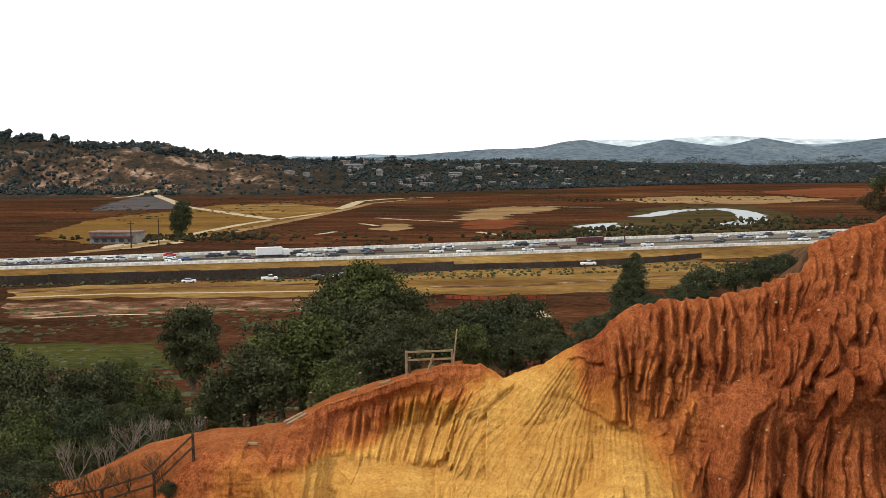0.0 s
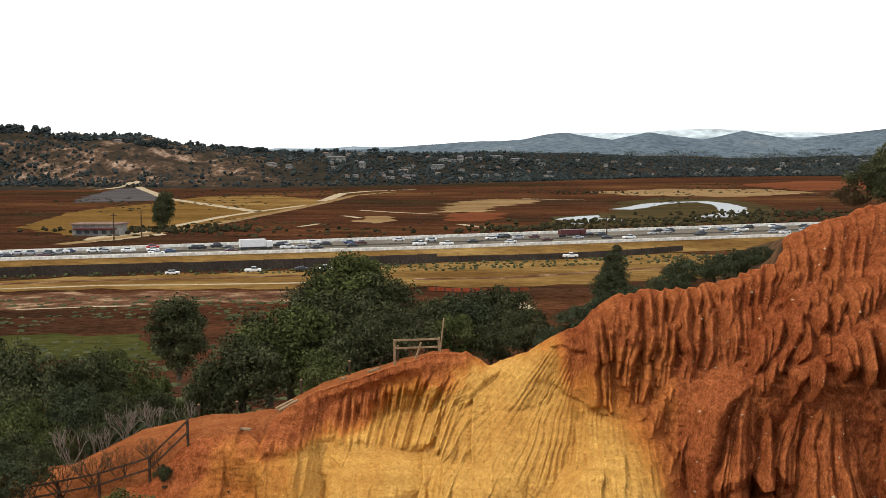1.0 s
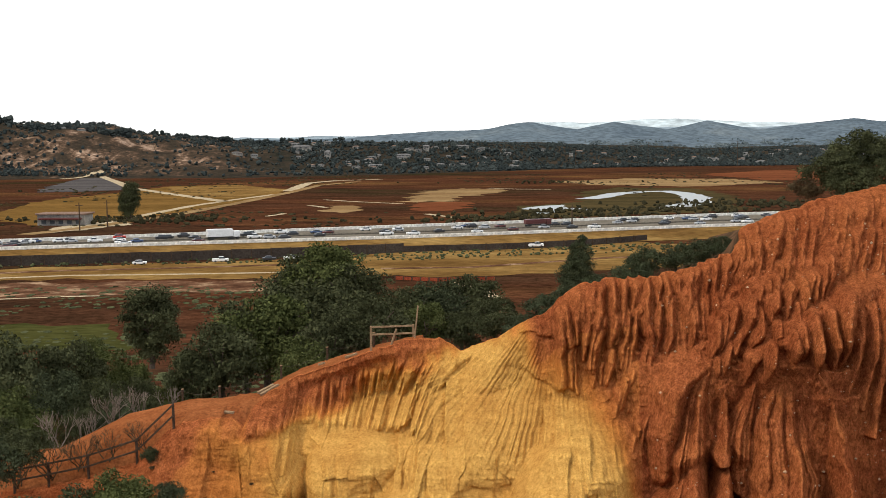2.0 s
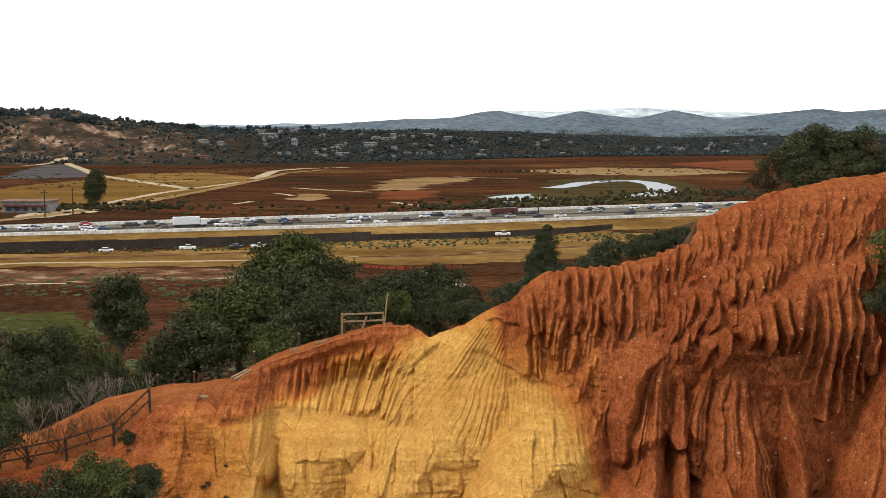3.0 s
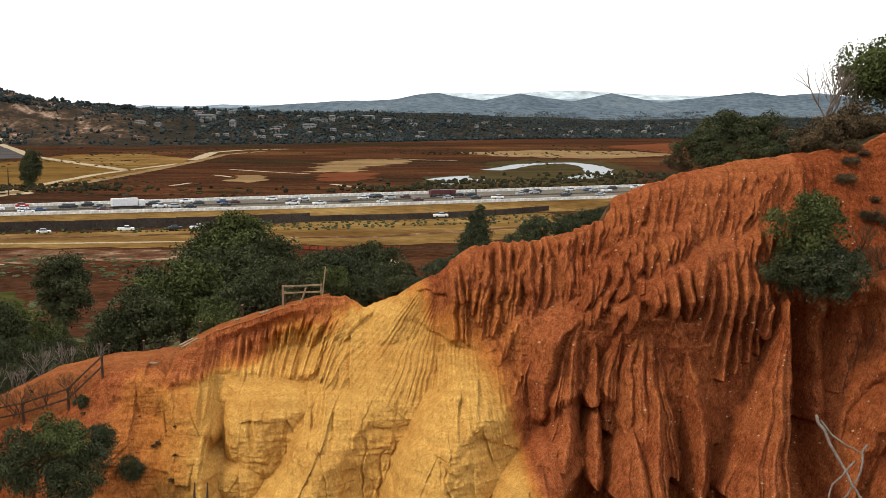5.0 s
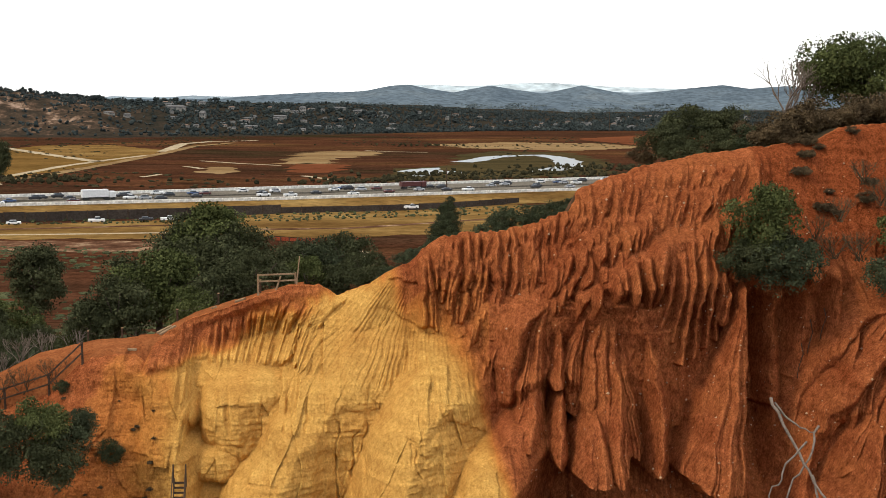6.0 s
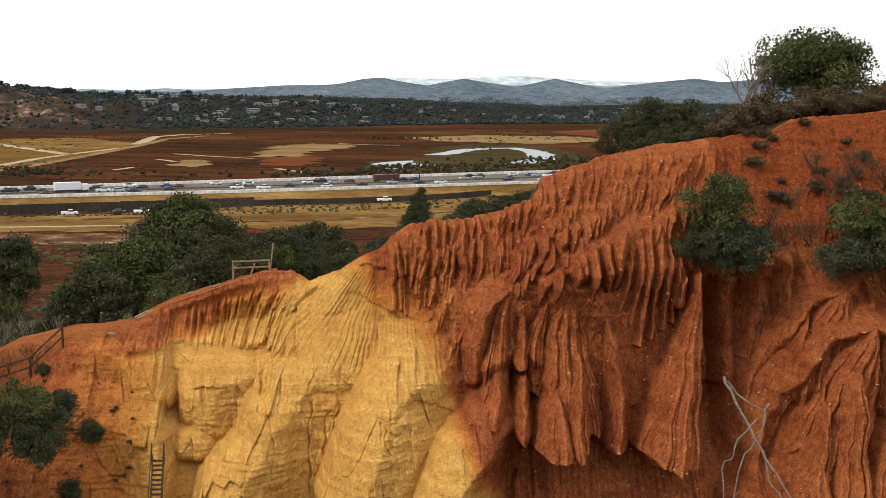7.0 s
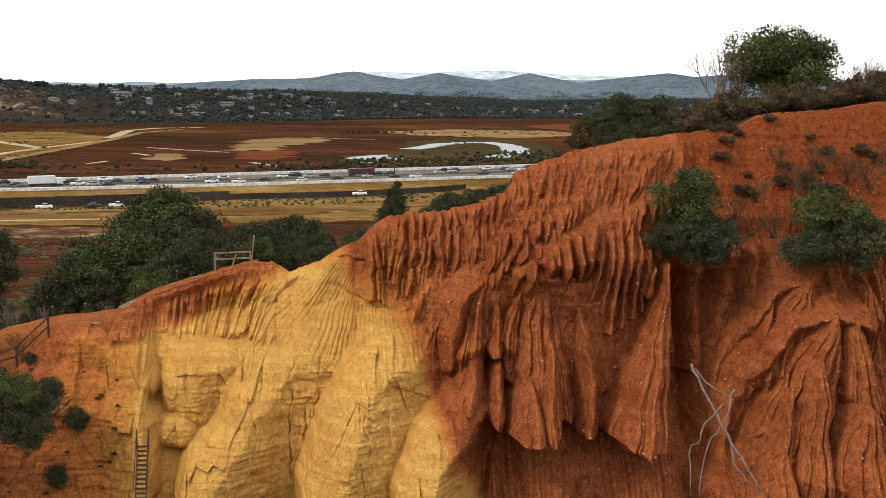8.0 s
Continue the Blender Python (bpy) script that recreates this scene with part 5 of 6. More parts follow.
# ---- steep timber stair in the slot ----
def slot_stair():
    thing = new("stair")
    low, high = Vector((-9.92, 54.6, 17.06)), Vector((-10.04, 56.6, 19.48))
    for side in (-0.28, 0.28):
        beam("stringer", low + Vector((side, 0, 0)), high + Vector((side, 0, 0.2)), 0.06, 0.16, thing, DARK_TIMBER)
        beam("handrail", low + Vector((side * 1.1, -0.3, 0.8)), high + Vector((side * 1.1, -0.1, 0.9)), 0.05, 0.05, thing, DARK_TIMBER)
        beam("newel", high + Vector((side * 1.1, -0.1, -0.2)), high + Vector((side * 1.1, -0.1, 0.95)), 0.07, 0.07, thing, DARK_TIMBER)
    for k in range(13):
        p = low.lerp(high, k / 12)
        beam("tread", p + Vector((-0.26, -0.05, 0)), p + Vector((0.26, -0.05, 0)), 0.06, 0.10, thing, DARK_TIMBER)
    tagged(thing, "narrow steep timber stair climbing the slot", "stair")


slot_stair()

# ---- the valley floor: fields, tracks, water ----
def patch(name, outline, material, label, category, lift=0.25, seed=0, rough_edge=4.0, kind="structure"):
    """A sheet of ground cover with a ragged edge, laid on the valley floor."""
    g = np.random.default_rng(seed)
    pts = [Vector((*p, 0)) for p in outline]
    ring = []
    for a, b in zip(pts, pts[1:] + pts[:1]):
        n = max(2, int((b - a).length / 7))
        side = Vector((-(b - a).y, (b - a).x, 0)).normalized()
        for k in range(n):
            ring.append(a.lerp(b, k / n) + side * float(g.normal()) * rough_edge * 0.5)
    bm = bmesh.new()
    face = bm.faces.new([bm.verts.new((p.x, p.y, float(ground_z(p.x, p.y)) * 0 + lift)) for p in ring])
    bmesh.ops.triangulate(bm, faces=[face])
    return tagged(part(name, bm, material), label, category, kind=kind)


def ribbon(name, line, wide, material, label, category, lift=0.4, seed=0, kind="structure"):
    """A track or a stream along a line."""
    g = np.random.default_rng(seed)
    pts = [Vector((*p, 0)) for p in line]
    run = []
    for a, b in zip(pts, pts[1:]):
        n = max(1, int((b - a).length / 10))
        run += [a.lerp(b, k / n) for k in range(n)]
    run.append(pts[-1])
    bm = bmesh.new()
    rows = []
    for k, p in enumerate(run):
        way = (run[min(k + 1, len(run) - 1)] - run[max(k - 1, 0)]).normalized()
        side = Vector((-way.y, way.x, 0)) * wide * 0.5 * (1 + 0.08 * float(g.normal()))
        z = max(0.0, float(ground_z(p.x, p.y)))
        rows.append((bm.verts.new((p.x - side.x, p.y - side.y, z + lift)), bm.verts.new((p.x + side.x, p.y + side.y, z + lift))))
    for (a, b), (c, d) in zip(rows, rows[1:]):
        bm.faces.new((a, c, d, b))
    return tagged(part(name, bm, material), label, category, kind=kind)


# west fields below the badlands hill
patch("stubble_field", [(-269.1, 637.8), (-307.1, 815), (-293.6, 962.2), (-292.1, 1084.5), (-240.1, 1112.8), (-168.6, 984.4), (-162.1, 799.7), (-174.6, 718.6), (-182.2, 633), (-196.2, 605.9), (-216.4, 573.2)], OLIVE_FIELD, "golden brown stubble field beyond the marsh", "field", 0.04, 1)
patch("dry_field", [(-284.9, 1057.6), (-237, 1098.5), (-168.6, 984.4), (-186.8, 847.4), (-248.1, 920.7)], DRY_GRASS, "pale golden mown field", "field", 0.08, 2)
patch("tilled_field", [(-403.6, 1098.5), (-456, 1339.6), (-439, 1360.9), (-325.9, 1084.5), (-300.7, 1007.7), (-331.7, 973.2), (-362.3, 962.2)], GREY_FIELD, "grey tilled field with faint furrows", "field", 0.10, 3)
ribbon("farm_track", [(-472.5, 1318.9), (-460.3, 1417.3), (-363.2, 1174), (-314, 1044.7), (-241.4, 910.8), (-179.9, 799.7)], 9, DIRT, "pale dirt track between fields", "track", 0.12, 4)
ribbon("farm_track", [(-189.3, 637.8), (-187.4, 743.8), (-179.7, 815), (-166.5, 901.2)], 6, DIRT, "pale dirt track between fields", "track", 0.12, 5)
ribbon("valley_road", [(-200, 517.2), (-185.6, 573.2), (-173.2, 652.5), (-166.6, 770.7), (-161.2, 941), (-161.5, 1084.5), (-138.2, 1174)], 8, TAN_FLAT, "grey two-lane road along the valley side", "road", 0.16, 6)
ribbon("valley_road", [(-167, 962.2), (-180.3, 1142.6), (-163.6, 1207.1), (-124, 1242.3)], 10, DIRT, "pale road verge and parking area", "road", 0.14, 7)
patch("gravel_yard", [(-205.9, 565.5), (-196.2, 605.9), (-188, 614.7), (-175.2, 581), (-183.4, 550.8), (-193.1, 523.6)], DIRT, "pale gravel yard beside the road", "yard", 0.10, 8)
# tan and rust flats in the marsh
patch("mud_flat", [(-66.9, 815), (-60.5, 941), (-37.3, 995.9), (2.6, 973.2), (-9.7, 901.2), (-31.8, 847.4), (-32.9, 784.9), (-56.4, 770.7)], TAN_FLAT, "pale tan dry flat in the marsh", "flat", 0.05, 9, 9)
patch("mud_flat", [(-60.1, 731), (-50.5, 784.9), (-18.6, 770.7), (-21.4, 695.1), (-43.3, 673.1)], RED_FLAT, "rust-red flat in the marsh", "flat", 0.05, 10, 9)
patch("mud_flat", [(-99.7, 678.5), (-101, 743.8), (-86.2, 731), (-80.1, 684), (-90, 662.6)], TAN_FLAT, "tan mud flat in the marsh", "flat", 0.05, 11, 6)
patch("mud_flat", [(38.7, 1142.6), (117.9, 1224.5), (210.1, 1190.3), (230.2, 1084.5), (142, 1007.7), (77.3, 1044.7)], TAN_FLAT, "tan dry grass at the marsh edge", "flat", 0.05, 12, 9)
patch("mud_flat", [(200.6, 1339.6), (312.3, 1504.6), (373.3, 1405.7), (322.4, 1174), (232.3, 1142.6)], RED_FLAT, "rust-red flat in the marsh", "flat", 0.06, 13, 9)
for k, line in enumerate(([(-117.9, 815), (-92.5, 784.9), (-62.2, 757)], [(-42, 652.5), (-26, 619.2), (-20.3, 614.7)], [(-122.3, 637.8), (-118.4, 652.5), (-117.3, 662.6)], [(-116.9, 743.8), (-109.1, 731), (-103.4, 718.6)], [(-15.1, 995.9), (6.9, 973.2), (32.6, 962.2)])):
    ribbon("dry_channel", line, 4.0, DIRT, "narrow pale dry channel in the marsh", "channel", 0.1, 20 + k)
# lagoon: two pools and a loop of open water, with reeds round it
patch("reed_bed", [(1.6, 605.9), (8.3, 718.6), (39.9, 770.7), (53.8, 920.7), (91.5, 995.9), (141.5, 973.2), (146.9, 830.9), (124.1, 684), (79.3, 642.6), (49.8, 633)], REED, "dark olive reed bed round the water", "reeds", 0.04, 30, 8)
patch("water", [(6.5, 695.1), (14.8, 718.6), (31.6, 737.3), (30.6, 684), (22.2, 652.5), (14, 637.8), (14.4, 673.1)], WATER, "still pale grey lagoon pool", "water", 0.10, 31, 2)
patch("water", [(30.1, 700.9), (37.9, 700.9), (46.1, 684), (34.9, 673.1)], WATER, "still pale grey lagoon pool", "water", 0.10, 32, 1)
ribbon("water", [(49, 807.3), (59.7, 830.9), (75.2, 882.5), (93.9, 910.8), (113.4, 920.7), (120.5, 882.5), (122.2, 815)], 15, WATER, "curving open channel of the lagoon", "water", 0.10, 33)
patch("water", [(115, 855.9), (128.9, 864.6), (126.5, 807.3), (120.4, 757), (103.8, 712.6), (89.6, 700.9), (78.9, 689.5), (89.4, 724.8), (103.4, 757)], WATER, "still pale grey lagoon pool", "water", 0.12, 34, 2)
# ground on this side of the freeway
patch("dry_slope", [(-164.1, 371.6), (-135.5, 385.2), (-69.9, 405.5), (-35.5, 430.3), (51.9, 471.1), (66.6, 455.9), (52.9, 385.2), (18.9, 362), (-22.8, 352.9), (-63, 347), (-122.2, 347), (-149.8, 338.7)], DRY_GRASS, "golden dry grass on a levelled slope", "grass", 0.05, 40, 5)
patch("dry_slope", [(-38.2, 463.4), (-5.2, 481.9), (54, 511), (81.1, 523.6), (72.5, 481.9), (46.1, 476.4), (-0.8, 455.9), (-37, 448.6)], DRY_GRASS, "golden dry grass beside the freeway", "grass", 0.06, 41, 3)
patch("cut_bank", [(-147.4, 333.3), (-120.3, 341.4), (-90.3, 344.2), (-60, 338.7), (-57.8, 318.1), (-82.9, 315.7), (-108.9, 308.8), (-133.8, 302.1)], RUBBLE, "stony eroded cut bank", "bank", 0.06, 42, 6)
patch("green_flat", [(-119.4, 253.5), (-101.1, 265.6), (-85.4, 261.5), (-73.8, 242.5), (-70.1, 217.1), (-84.2, 210.5), (-97.5, 206.3)], GREEN_FLAT, "flat of short green grass", "grass", 0.08, 43, 5)
ribbon("frontage_track", [(-159.3, 360.4), (-130.8, 371.6), (-99.2, 378.2), (-63.5, 388.7)], 4, RUBBLE, "brown wheel track along the slope", "track", 0.10, 44)
ribbon("frontage_track", [(-153.4, 347), (-125.8, 357.4), (-94.5, 360.4), (-63, 365.1)], 3, DIRT, "pale wheel track along the slope", "track", 0.10, 45)
ribbon("frontage_track", [(-37.7, 374.9), (-10.9, 378.2), (9.9, 392.3), (32.2, 407.5), (55.2, 415.5)], 4, RUBBLE, "brown wheel track along the slope", "track", 0.10, 46)
ribbon("foot_path", [(-127, 302.1), (-108.9, 308.8), (-100.9, 309.9)], 2.0, DIRT, "thin pale foot path through the marsh", "path", 0.10, 47)
ribbon("foot_path", [(-14.3, 338.7), (-5.5, 315.7), (-3.3, 304.3)], 3.0, DIRT, "thin pale foot path over the slope", "path", 0.10, 48)

# ---- the freeway: deck, pale shoulders, barrier, retaining wall ----
NEAR_EDGE = [(-211.8, 392.4), (-146, 415.4), (-37.2, 451.5), (65.9, 497.6), (173.7, 542.6)]
FAR_EDGE = [(-226.5, 419.9), (-158.1, 450.2), (-41.9, 509), (94.3, 576.6), (198.4, 620)]


def line_at(line, t):
    k = np.linspace(0, 1, len(line))
    return float(np.interp(t, k, [p[0] for p in line])), float(np.interp(t, k, [p[1] for p in line]))


def across(t, s):
    """A place on the freeway: t along it, s across it from its near edge (0) to its far edge (1)."""
    a, b = line_at(NEAR_EDGE, t), line_at(FAR_EDGE, t)
    return Vector((a[0] + (b[0] - a[0]) * s, a[1] + (b[1] - a[1]) * s, 3.0))


def strip(name, s0, s1, z0, z1, material, label, category, steps=60, parent=None):
    bm = bmesh.new()
    rows = []
    for k in range(steps + 1):
        a, b = across(k / steps, s0), across(k / steps, s1)
        rows.append((bm.verts.new((a.x, a.y, z0)), bm.verts.new((b.x, b.y, z1))))
    for (a, b), (c, d) in zip(rows, rows[1:]):
        bm.faces.new((a, c, d, b))
    ob = part(name, bm, material, parent)
    return tagged(ob, label, category, kind="structure")


strip("road", 0.0, 1.0, 3.0, 3.0, ASPHALT, "grey many-lane freeway deck", "road")
strip("embankment", -0.30, 0.0, 0.2, 2.98, DRY_GRASS, "dry grass embankment under the freeway", "embankment")
strip("embankment", 1.0, 1.12, 2.98, 0.2, REED, "scrubby embankment under the freeway", "embankment")


def barrier(name, s, tall, thick, material, label):
    """A long low wall with a bevelled cap, and its joints."""
    thing = new(name)
    n = 44
    for k in range(n):
        a, b = across(k / n, s), across((k + 1) / n, s)
        way = b - a
        bm = bmesh.new()
        box(bm, (way.length - 0.03, thick, tall), (way.length / 2, 0, tall / 2), (0, 0, 0), 0.08)
        ob = part("segment", bm, material, thing)
        ob.matrix_world = Matrix.Translation(a) @ pose(0, 0, 0, 0, 0, math.degrees(math.atan2(way.y, way.x)))
    return tagged(thing, label, "barrier")


barrier("concrete_barrier", 0.005, 1.15, 0.4, CONCRETE, "pale concrete barrier along the freeway edge")
barrier("concrete_barrier", 0.50, 0.55, 0.5, ASPHALT, "low grey concrete barrier between the carriageways")
barrier("concrete_barrier", 0.995, 1.2, 0.4, CONCRETE, "pale concrete barrier along the freeway edge")


def long_wall(name, line, tall, material, label, bay=6.0):
    """A retaining wall in bays with posts that stand proud."""
    thing = new(name)
    pts = [Vector((*p, 0)) for p in line]
    for a, b in zip(pts, pts[1:]):
        n = max(1, int((b - a).length / bay))
        turn = math.degrees(math.atan2(b.y - a.y, b.x - a.x))
        for k in range(n):
            m = a.lerp(b, (k + 0.5) / n)
            h = tall * random.uniform(0.95, 1.05)
            part("bay", box(bmesh.new(), ((b - a).length / n - 0.1, 0.3, h), (m.x, m.y, h / 2), (0, 0, turn)), material, thing)
            p = a.lerp(b, k / n)
            part("post", box(bmesh.new(), (0.35, 0.55, h + 0.15), (p.x, p.y, (h + 0.15) / 2), (0, 0, turn)), DARK_TIMBER, thing)
    return tagged(thing, label, "wall")


long_wall("retaining_wall", [(-183.2, 376.5), (-137.7, 391.4), (-71.2, 413.5), (-35.4, 429.3)], 3.1, DARK_WALL, "long dark brown retaining wall beside the freeway")
long_wall("retaining_wall", [(-35.5, 430.3), (-0.8, 439.3), (19.3, 448.6), (51.1, 473.8)], 2.2, DARK_WALL, "lower dark brown wall with stepped sections")
long_wall("screen_fence", [(-37.2, 451), (-5, 465.9), (25, 481.9)], 1.0, DIRT, "low pale fence above the wall", 3.0)
long_wall("erosion_fence", [(-30.9, 345.6), (-19, 341.4), (-3.7, 344.2)], 0.9, RED_MESH, "sagging orange-red mesh fence on the slope", 2.5)


# ---- vehicles ----
def car_parts(thing, paint_m, long, tall, cabin, pickup=False):
    bm = bmesh.new()
    box(bm, (long, 1.8, tall * 0.5), (0, 0, tall * 0.42), (0, 0, 0), 0.14)
    part("body", bm, paint_m, thing)
    bm = bmesh.new()
    made = bmesh.ops.create_cube(bm, size=1, matrix=pose(-0.05 * long if not pickup else 0.1 * long, 0, tall * 0.83) @ Matrix.Diagonal((cabin, 1.6, tall * 0.34, 1)))["verts"]
    for v in made:
        if v.co.z > tall * 0.83:
            v.co.x = (v.co.x + 0.05 * long) * 0.74 - 0.05 * long
            v.co.y *= 0.86
    part("cabin", bm, TINTED, thing)
    bm = bmesh.new()
    box(bm, (cabin * 0.72, 1.38, 0.06), (-0.05 * long if not pickup else 0.06 * long, 0, tall * 1.0), (0, 0, 0), 0.02)
    part("roof", bm, paint_m, thing)
    wheel = bpy.data.meshes.new("wheel")
    bm = bmesh.new()
    bmesh.ops.create_cone(bm, cap_ends=True, segments=12, radius1=0.33, radius2=0.33, depth=0.24, matrix=pose(0, 0, 0, 90))
    bm.to_mesh(wheel)
    bm.free()
    wheel.materials.append(RUBBER)
    for sx in (-0.31, 0.31):
        for sy in (-0.8, 0.8):
            w = part("wheel", wheel, None, thing)
            w.matrix_local = pose(sx * long, sy, 0.33)


def make_car(paint_m, label, kind):
    thing = new("car" if kind != "pickup" else "pickup_truck")
    size = {"sedan": (4.4, 1.4, 2.4), "suv": (4.5, 1.7, 3.0), "pickup": (5.1, 1.75, 1.9)}[kind]
    car_parts(thing, paint_m, *size, kind == "pickup")
    return tagged(thing, label, "car" if kind != "pickup" else "pickup", "vehicles on the freeway")


HOUSE_ROAD = math.degrees(math.atan2(FAR_EDGE[2][1] - FAR_EDGE[1][1], FAR_EDGE[2][0] - FAR_EDGE[1][0]))
models = [make_car(m, lab, k) for m, lab, k in (
    (WHITE_PAINT, "white sedan on the freeway", "sedan"), (BLACK_PAINT, "black sport utility car on the freeway", "suv"), (SILVER_PAINT, "silver sedan on the freeway", "sedan"),
    (WHITE_PAINT, "white pickup truck on the freeway", "pickup"), (BLACK_PAINT, "black sedan on the freeway", "sedan"), (MAROON_PAINT, "dark red sedan on the freeway", "sedan"), (SILVER_PAINT, "silver sport utility car on the freeway", "suv"), (BLUE_PAINT, "dark blue sedan on the freeway", "sedan"))]
rng = random.Random(4)
first = set()
lanes = (0.25, 0.33, 0.41, 0.57, 0.65, 0.73, 0.80)
for lane in lanes:
    t = rng.uniform(0.0, 0.02)
    while t < 0.93:
        k = rng.choice((0, 1, 1, 2, 3, 4, 4, 4, 5, 6, 7))
        p = across(t, lane)
        m = pose(p.x, p.y, 3.02, 0, 0, HOUSE_ROAD + (0 if lane < 0.5 else 180))
        if k not in first:
            first.add(k)
            models[k].matrix_world = m
        else:
            copy_thing(models[k], m)
        t += rng.uniform(0.035, 0.115) * (0.75 if lane > 0.5 else 1.0)
for k, m in enumerate(models):
    if k not in first:
        p = across(0.1 + 0.1 * k, 0.3)
        m.matrix_world = pose(p.x, p.y, 3.02, 0, 0, HOUSE_ROAD)
for k, p in ((0, (-113, 385.2)), (3, (-89.6, 392.3)), (4, (-75.3, 397.9)), (3, (-68.2, 397.9)), (3, (9.4, 434.8)), (0, (-14.6, 471.9)), (3, (1.7, 477.3)), (6, (9.8, 474.6))):
    c = copy_thing(models[k], pose(*p, 0.45 if p[1] < 430 else 1.2, 0, 0, HOUSE_ROAD * 0.6))
    c["group"] = "vehicles on the frontage road"
    c["label"] = c["label"].replace("on the freeway", "on the dirt frontage road")


def lorry(at, load, label, long=11.5):
    """A tractor with a semi-trailer."""
    thing = new("lorry")
    thing.matrix_world = pose(at.x, at.y, at.z + 0.02, 0, 0, HOUSE_ROAD)
    bm = bmesh.new()
    box(bm, (long * 0.8, 2.5, 2.7 if load is WHITE_PAINT else 1.9), (-1.2, 0, 2.45 if load is WHITE_PAINT else 2.1), (0, 0, 0), 0.06)
    part("trailer", bm, load, thing)
    bm = bmesh.new()
    box(bm, (2.4, 2.3, 2.3), (long * 0.42, 0, 1.95), (0, 0, 0), 0.2)
    part("cab", bm, load, thing)
    bm = box(bmesh.new(), (0.06, 1.9, 0.8), (long * 0.42 + 1.21, 0, 2.4))
    part("windscreen", bm, TINTED, thing)
    bm = box(bmesh.new(), (long * 0.95, 0.9, 0.3), (0, 0, 0.85))
    part("chassis", bm, RUBBER, thing)
    for x in (-0.42, -0.34, 0.22, 0.3, 0.46):
        for sy in (-1.05, 1.05):
            bm = bmesh.new()
            bmesh.ops.create_cone(bm, cap_ends=True, segments=12, radius1=0.5, radius2=0.5, depth=0.35, matrix=pose(x * long, sy, 0.5, 90))
            part("wheel", bm, RUBBER, thing)
    return tagged(thing, label, "lorry", "lorries on the freeway")


lorry(across(0.36, 0.42), WHITE_PAINT, "white box semi-trailer lorry on the freeway")
lorry(across(0.605, 0.60), MAROON_PAINT, "dark red loaded lorry on the freeway", 11.0)


# ---- houses and woods across the valley ----
def house(at, wide, deep, tall, roof_m, turn, label="pale stucco house among trees across the valley"):
    thing = new("house")
    thing.matrix_world = pose(*at, 0, 0, turn)
    bm = box(bmesh.new(), (wide, deep, tall + 3), (0, 0, tall / 2 - 1.5))
    wall = part("wall", bm, STUCCO, thing)
    bm = bmesh.new()
    v = [bm.verts.new(p) for p in ((-wide * 0.55, -deep * 0.56, tall), (wide * 0.55, -deep * 0.56, tall), (wide * 0.55, deep * 0.56, tall), (-wide * 0.55, deep * 0.56, tall), (-wide * 0.35, 0, tall * 1.45), (wide * 0.35, 0, tall * 1.45))]
    for f in ((0, 1, 5, 4), (1, 2, 5), (2, 3, 4, 5), (3, 0, 4), (3, 2, 1, 0)):
        bm.faces.new([v[k] for k in f])
    part("roof", bm, roof_m, thing)
    for k in range(3):
        bm = box(bmesh.new(), (wide * 0.14, 0.12, tall * 0.3), ((k - 1) * wide * 0.28, -deep / 2 - 0.07, tall * 0.55))
        part("window", bm, TINTED, thing)
    return tagged(thing, label, "house", "houses across the valley")


g_house = random.Random(12)
for k in range(96):
    ratio = g_house.uniform(-0.36, 0.30)
    if -0.33 < ratio < -0.22:
        ratio += 0.16
    start = float(along([(-0.4, 1460), (-0.22, 1440), (-0.1, 1480), (0.0, 1620), (0.1, 1800), (0.3, 1850)], ratio))
    y = start + g_house.random() ** 1.4 * (420 if ratio < 0.02 else 600)
    if ratio < -0.3:
        y = 1640 + g_house.uniform(0, 60)
    x = ratio * y
    house((x, y, float(ground_z(x, y)) + g_house.uniform(0.4, 1.6)), g_house.uniform(5, 12), g_house.uniform(5, 8), g_house.uniform(1.5, 2.4), g_house.choice((TILE_ROOF, GREY_ROOF, GREY_ROOF)), g_house.uniform(-30, 30))
for (px, py), w, t in (((-274.2, 1682.1), 26, 4), ((-229.9, 1618.5), 7, 6), ((-137.8, 1682.1), 18, 3), ((-71.3, 1906.9), 26, 3), ((-37.4, 1906.9), 20, 3), ((-117, 1825.6), 9, 4)):
    y = py + 40
    x = px * y / py
    house((x, y, float(ground_z(x, y)) + 1.0), w, 14, t, GREY_ROOF, 0, "long pale building among trees across the valley")


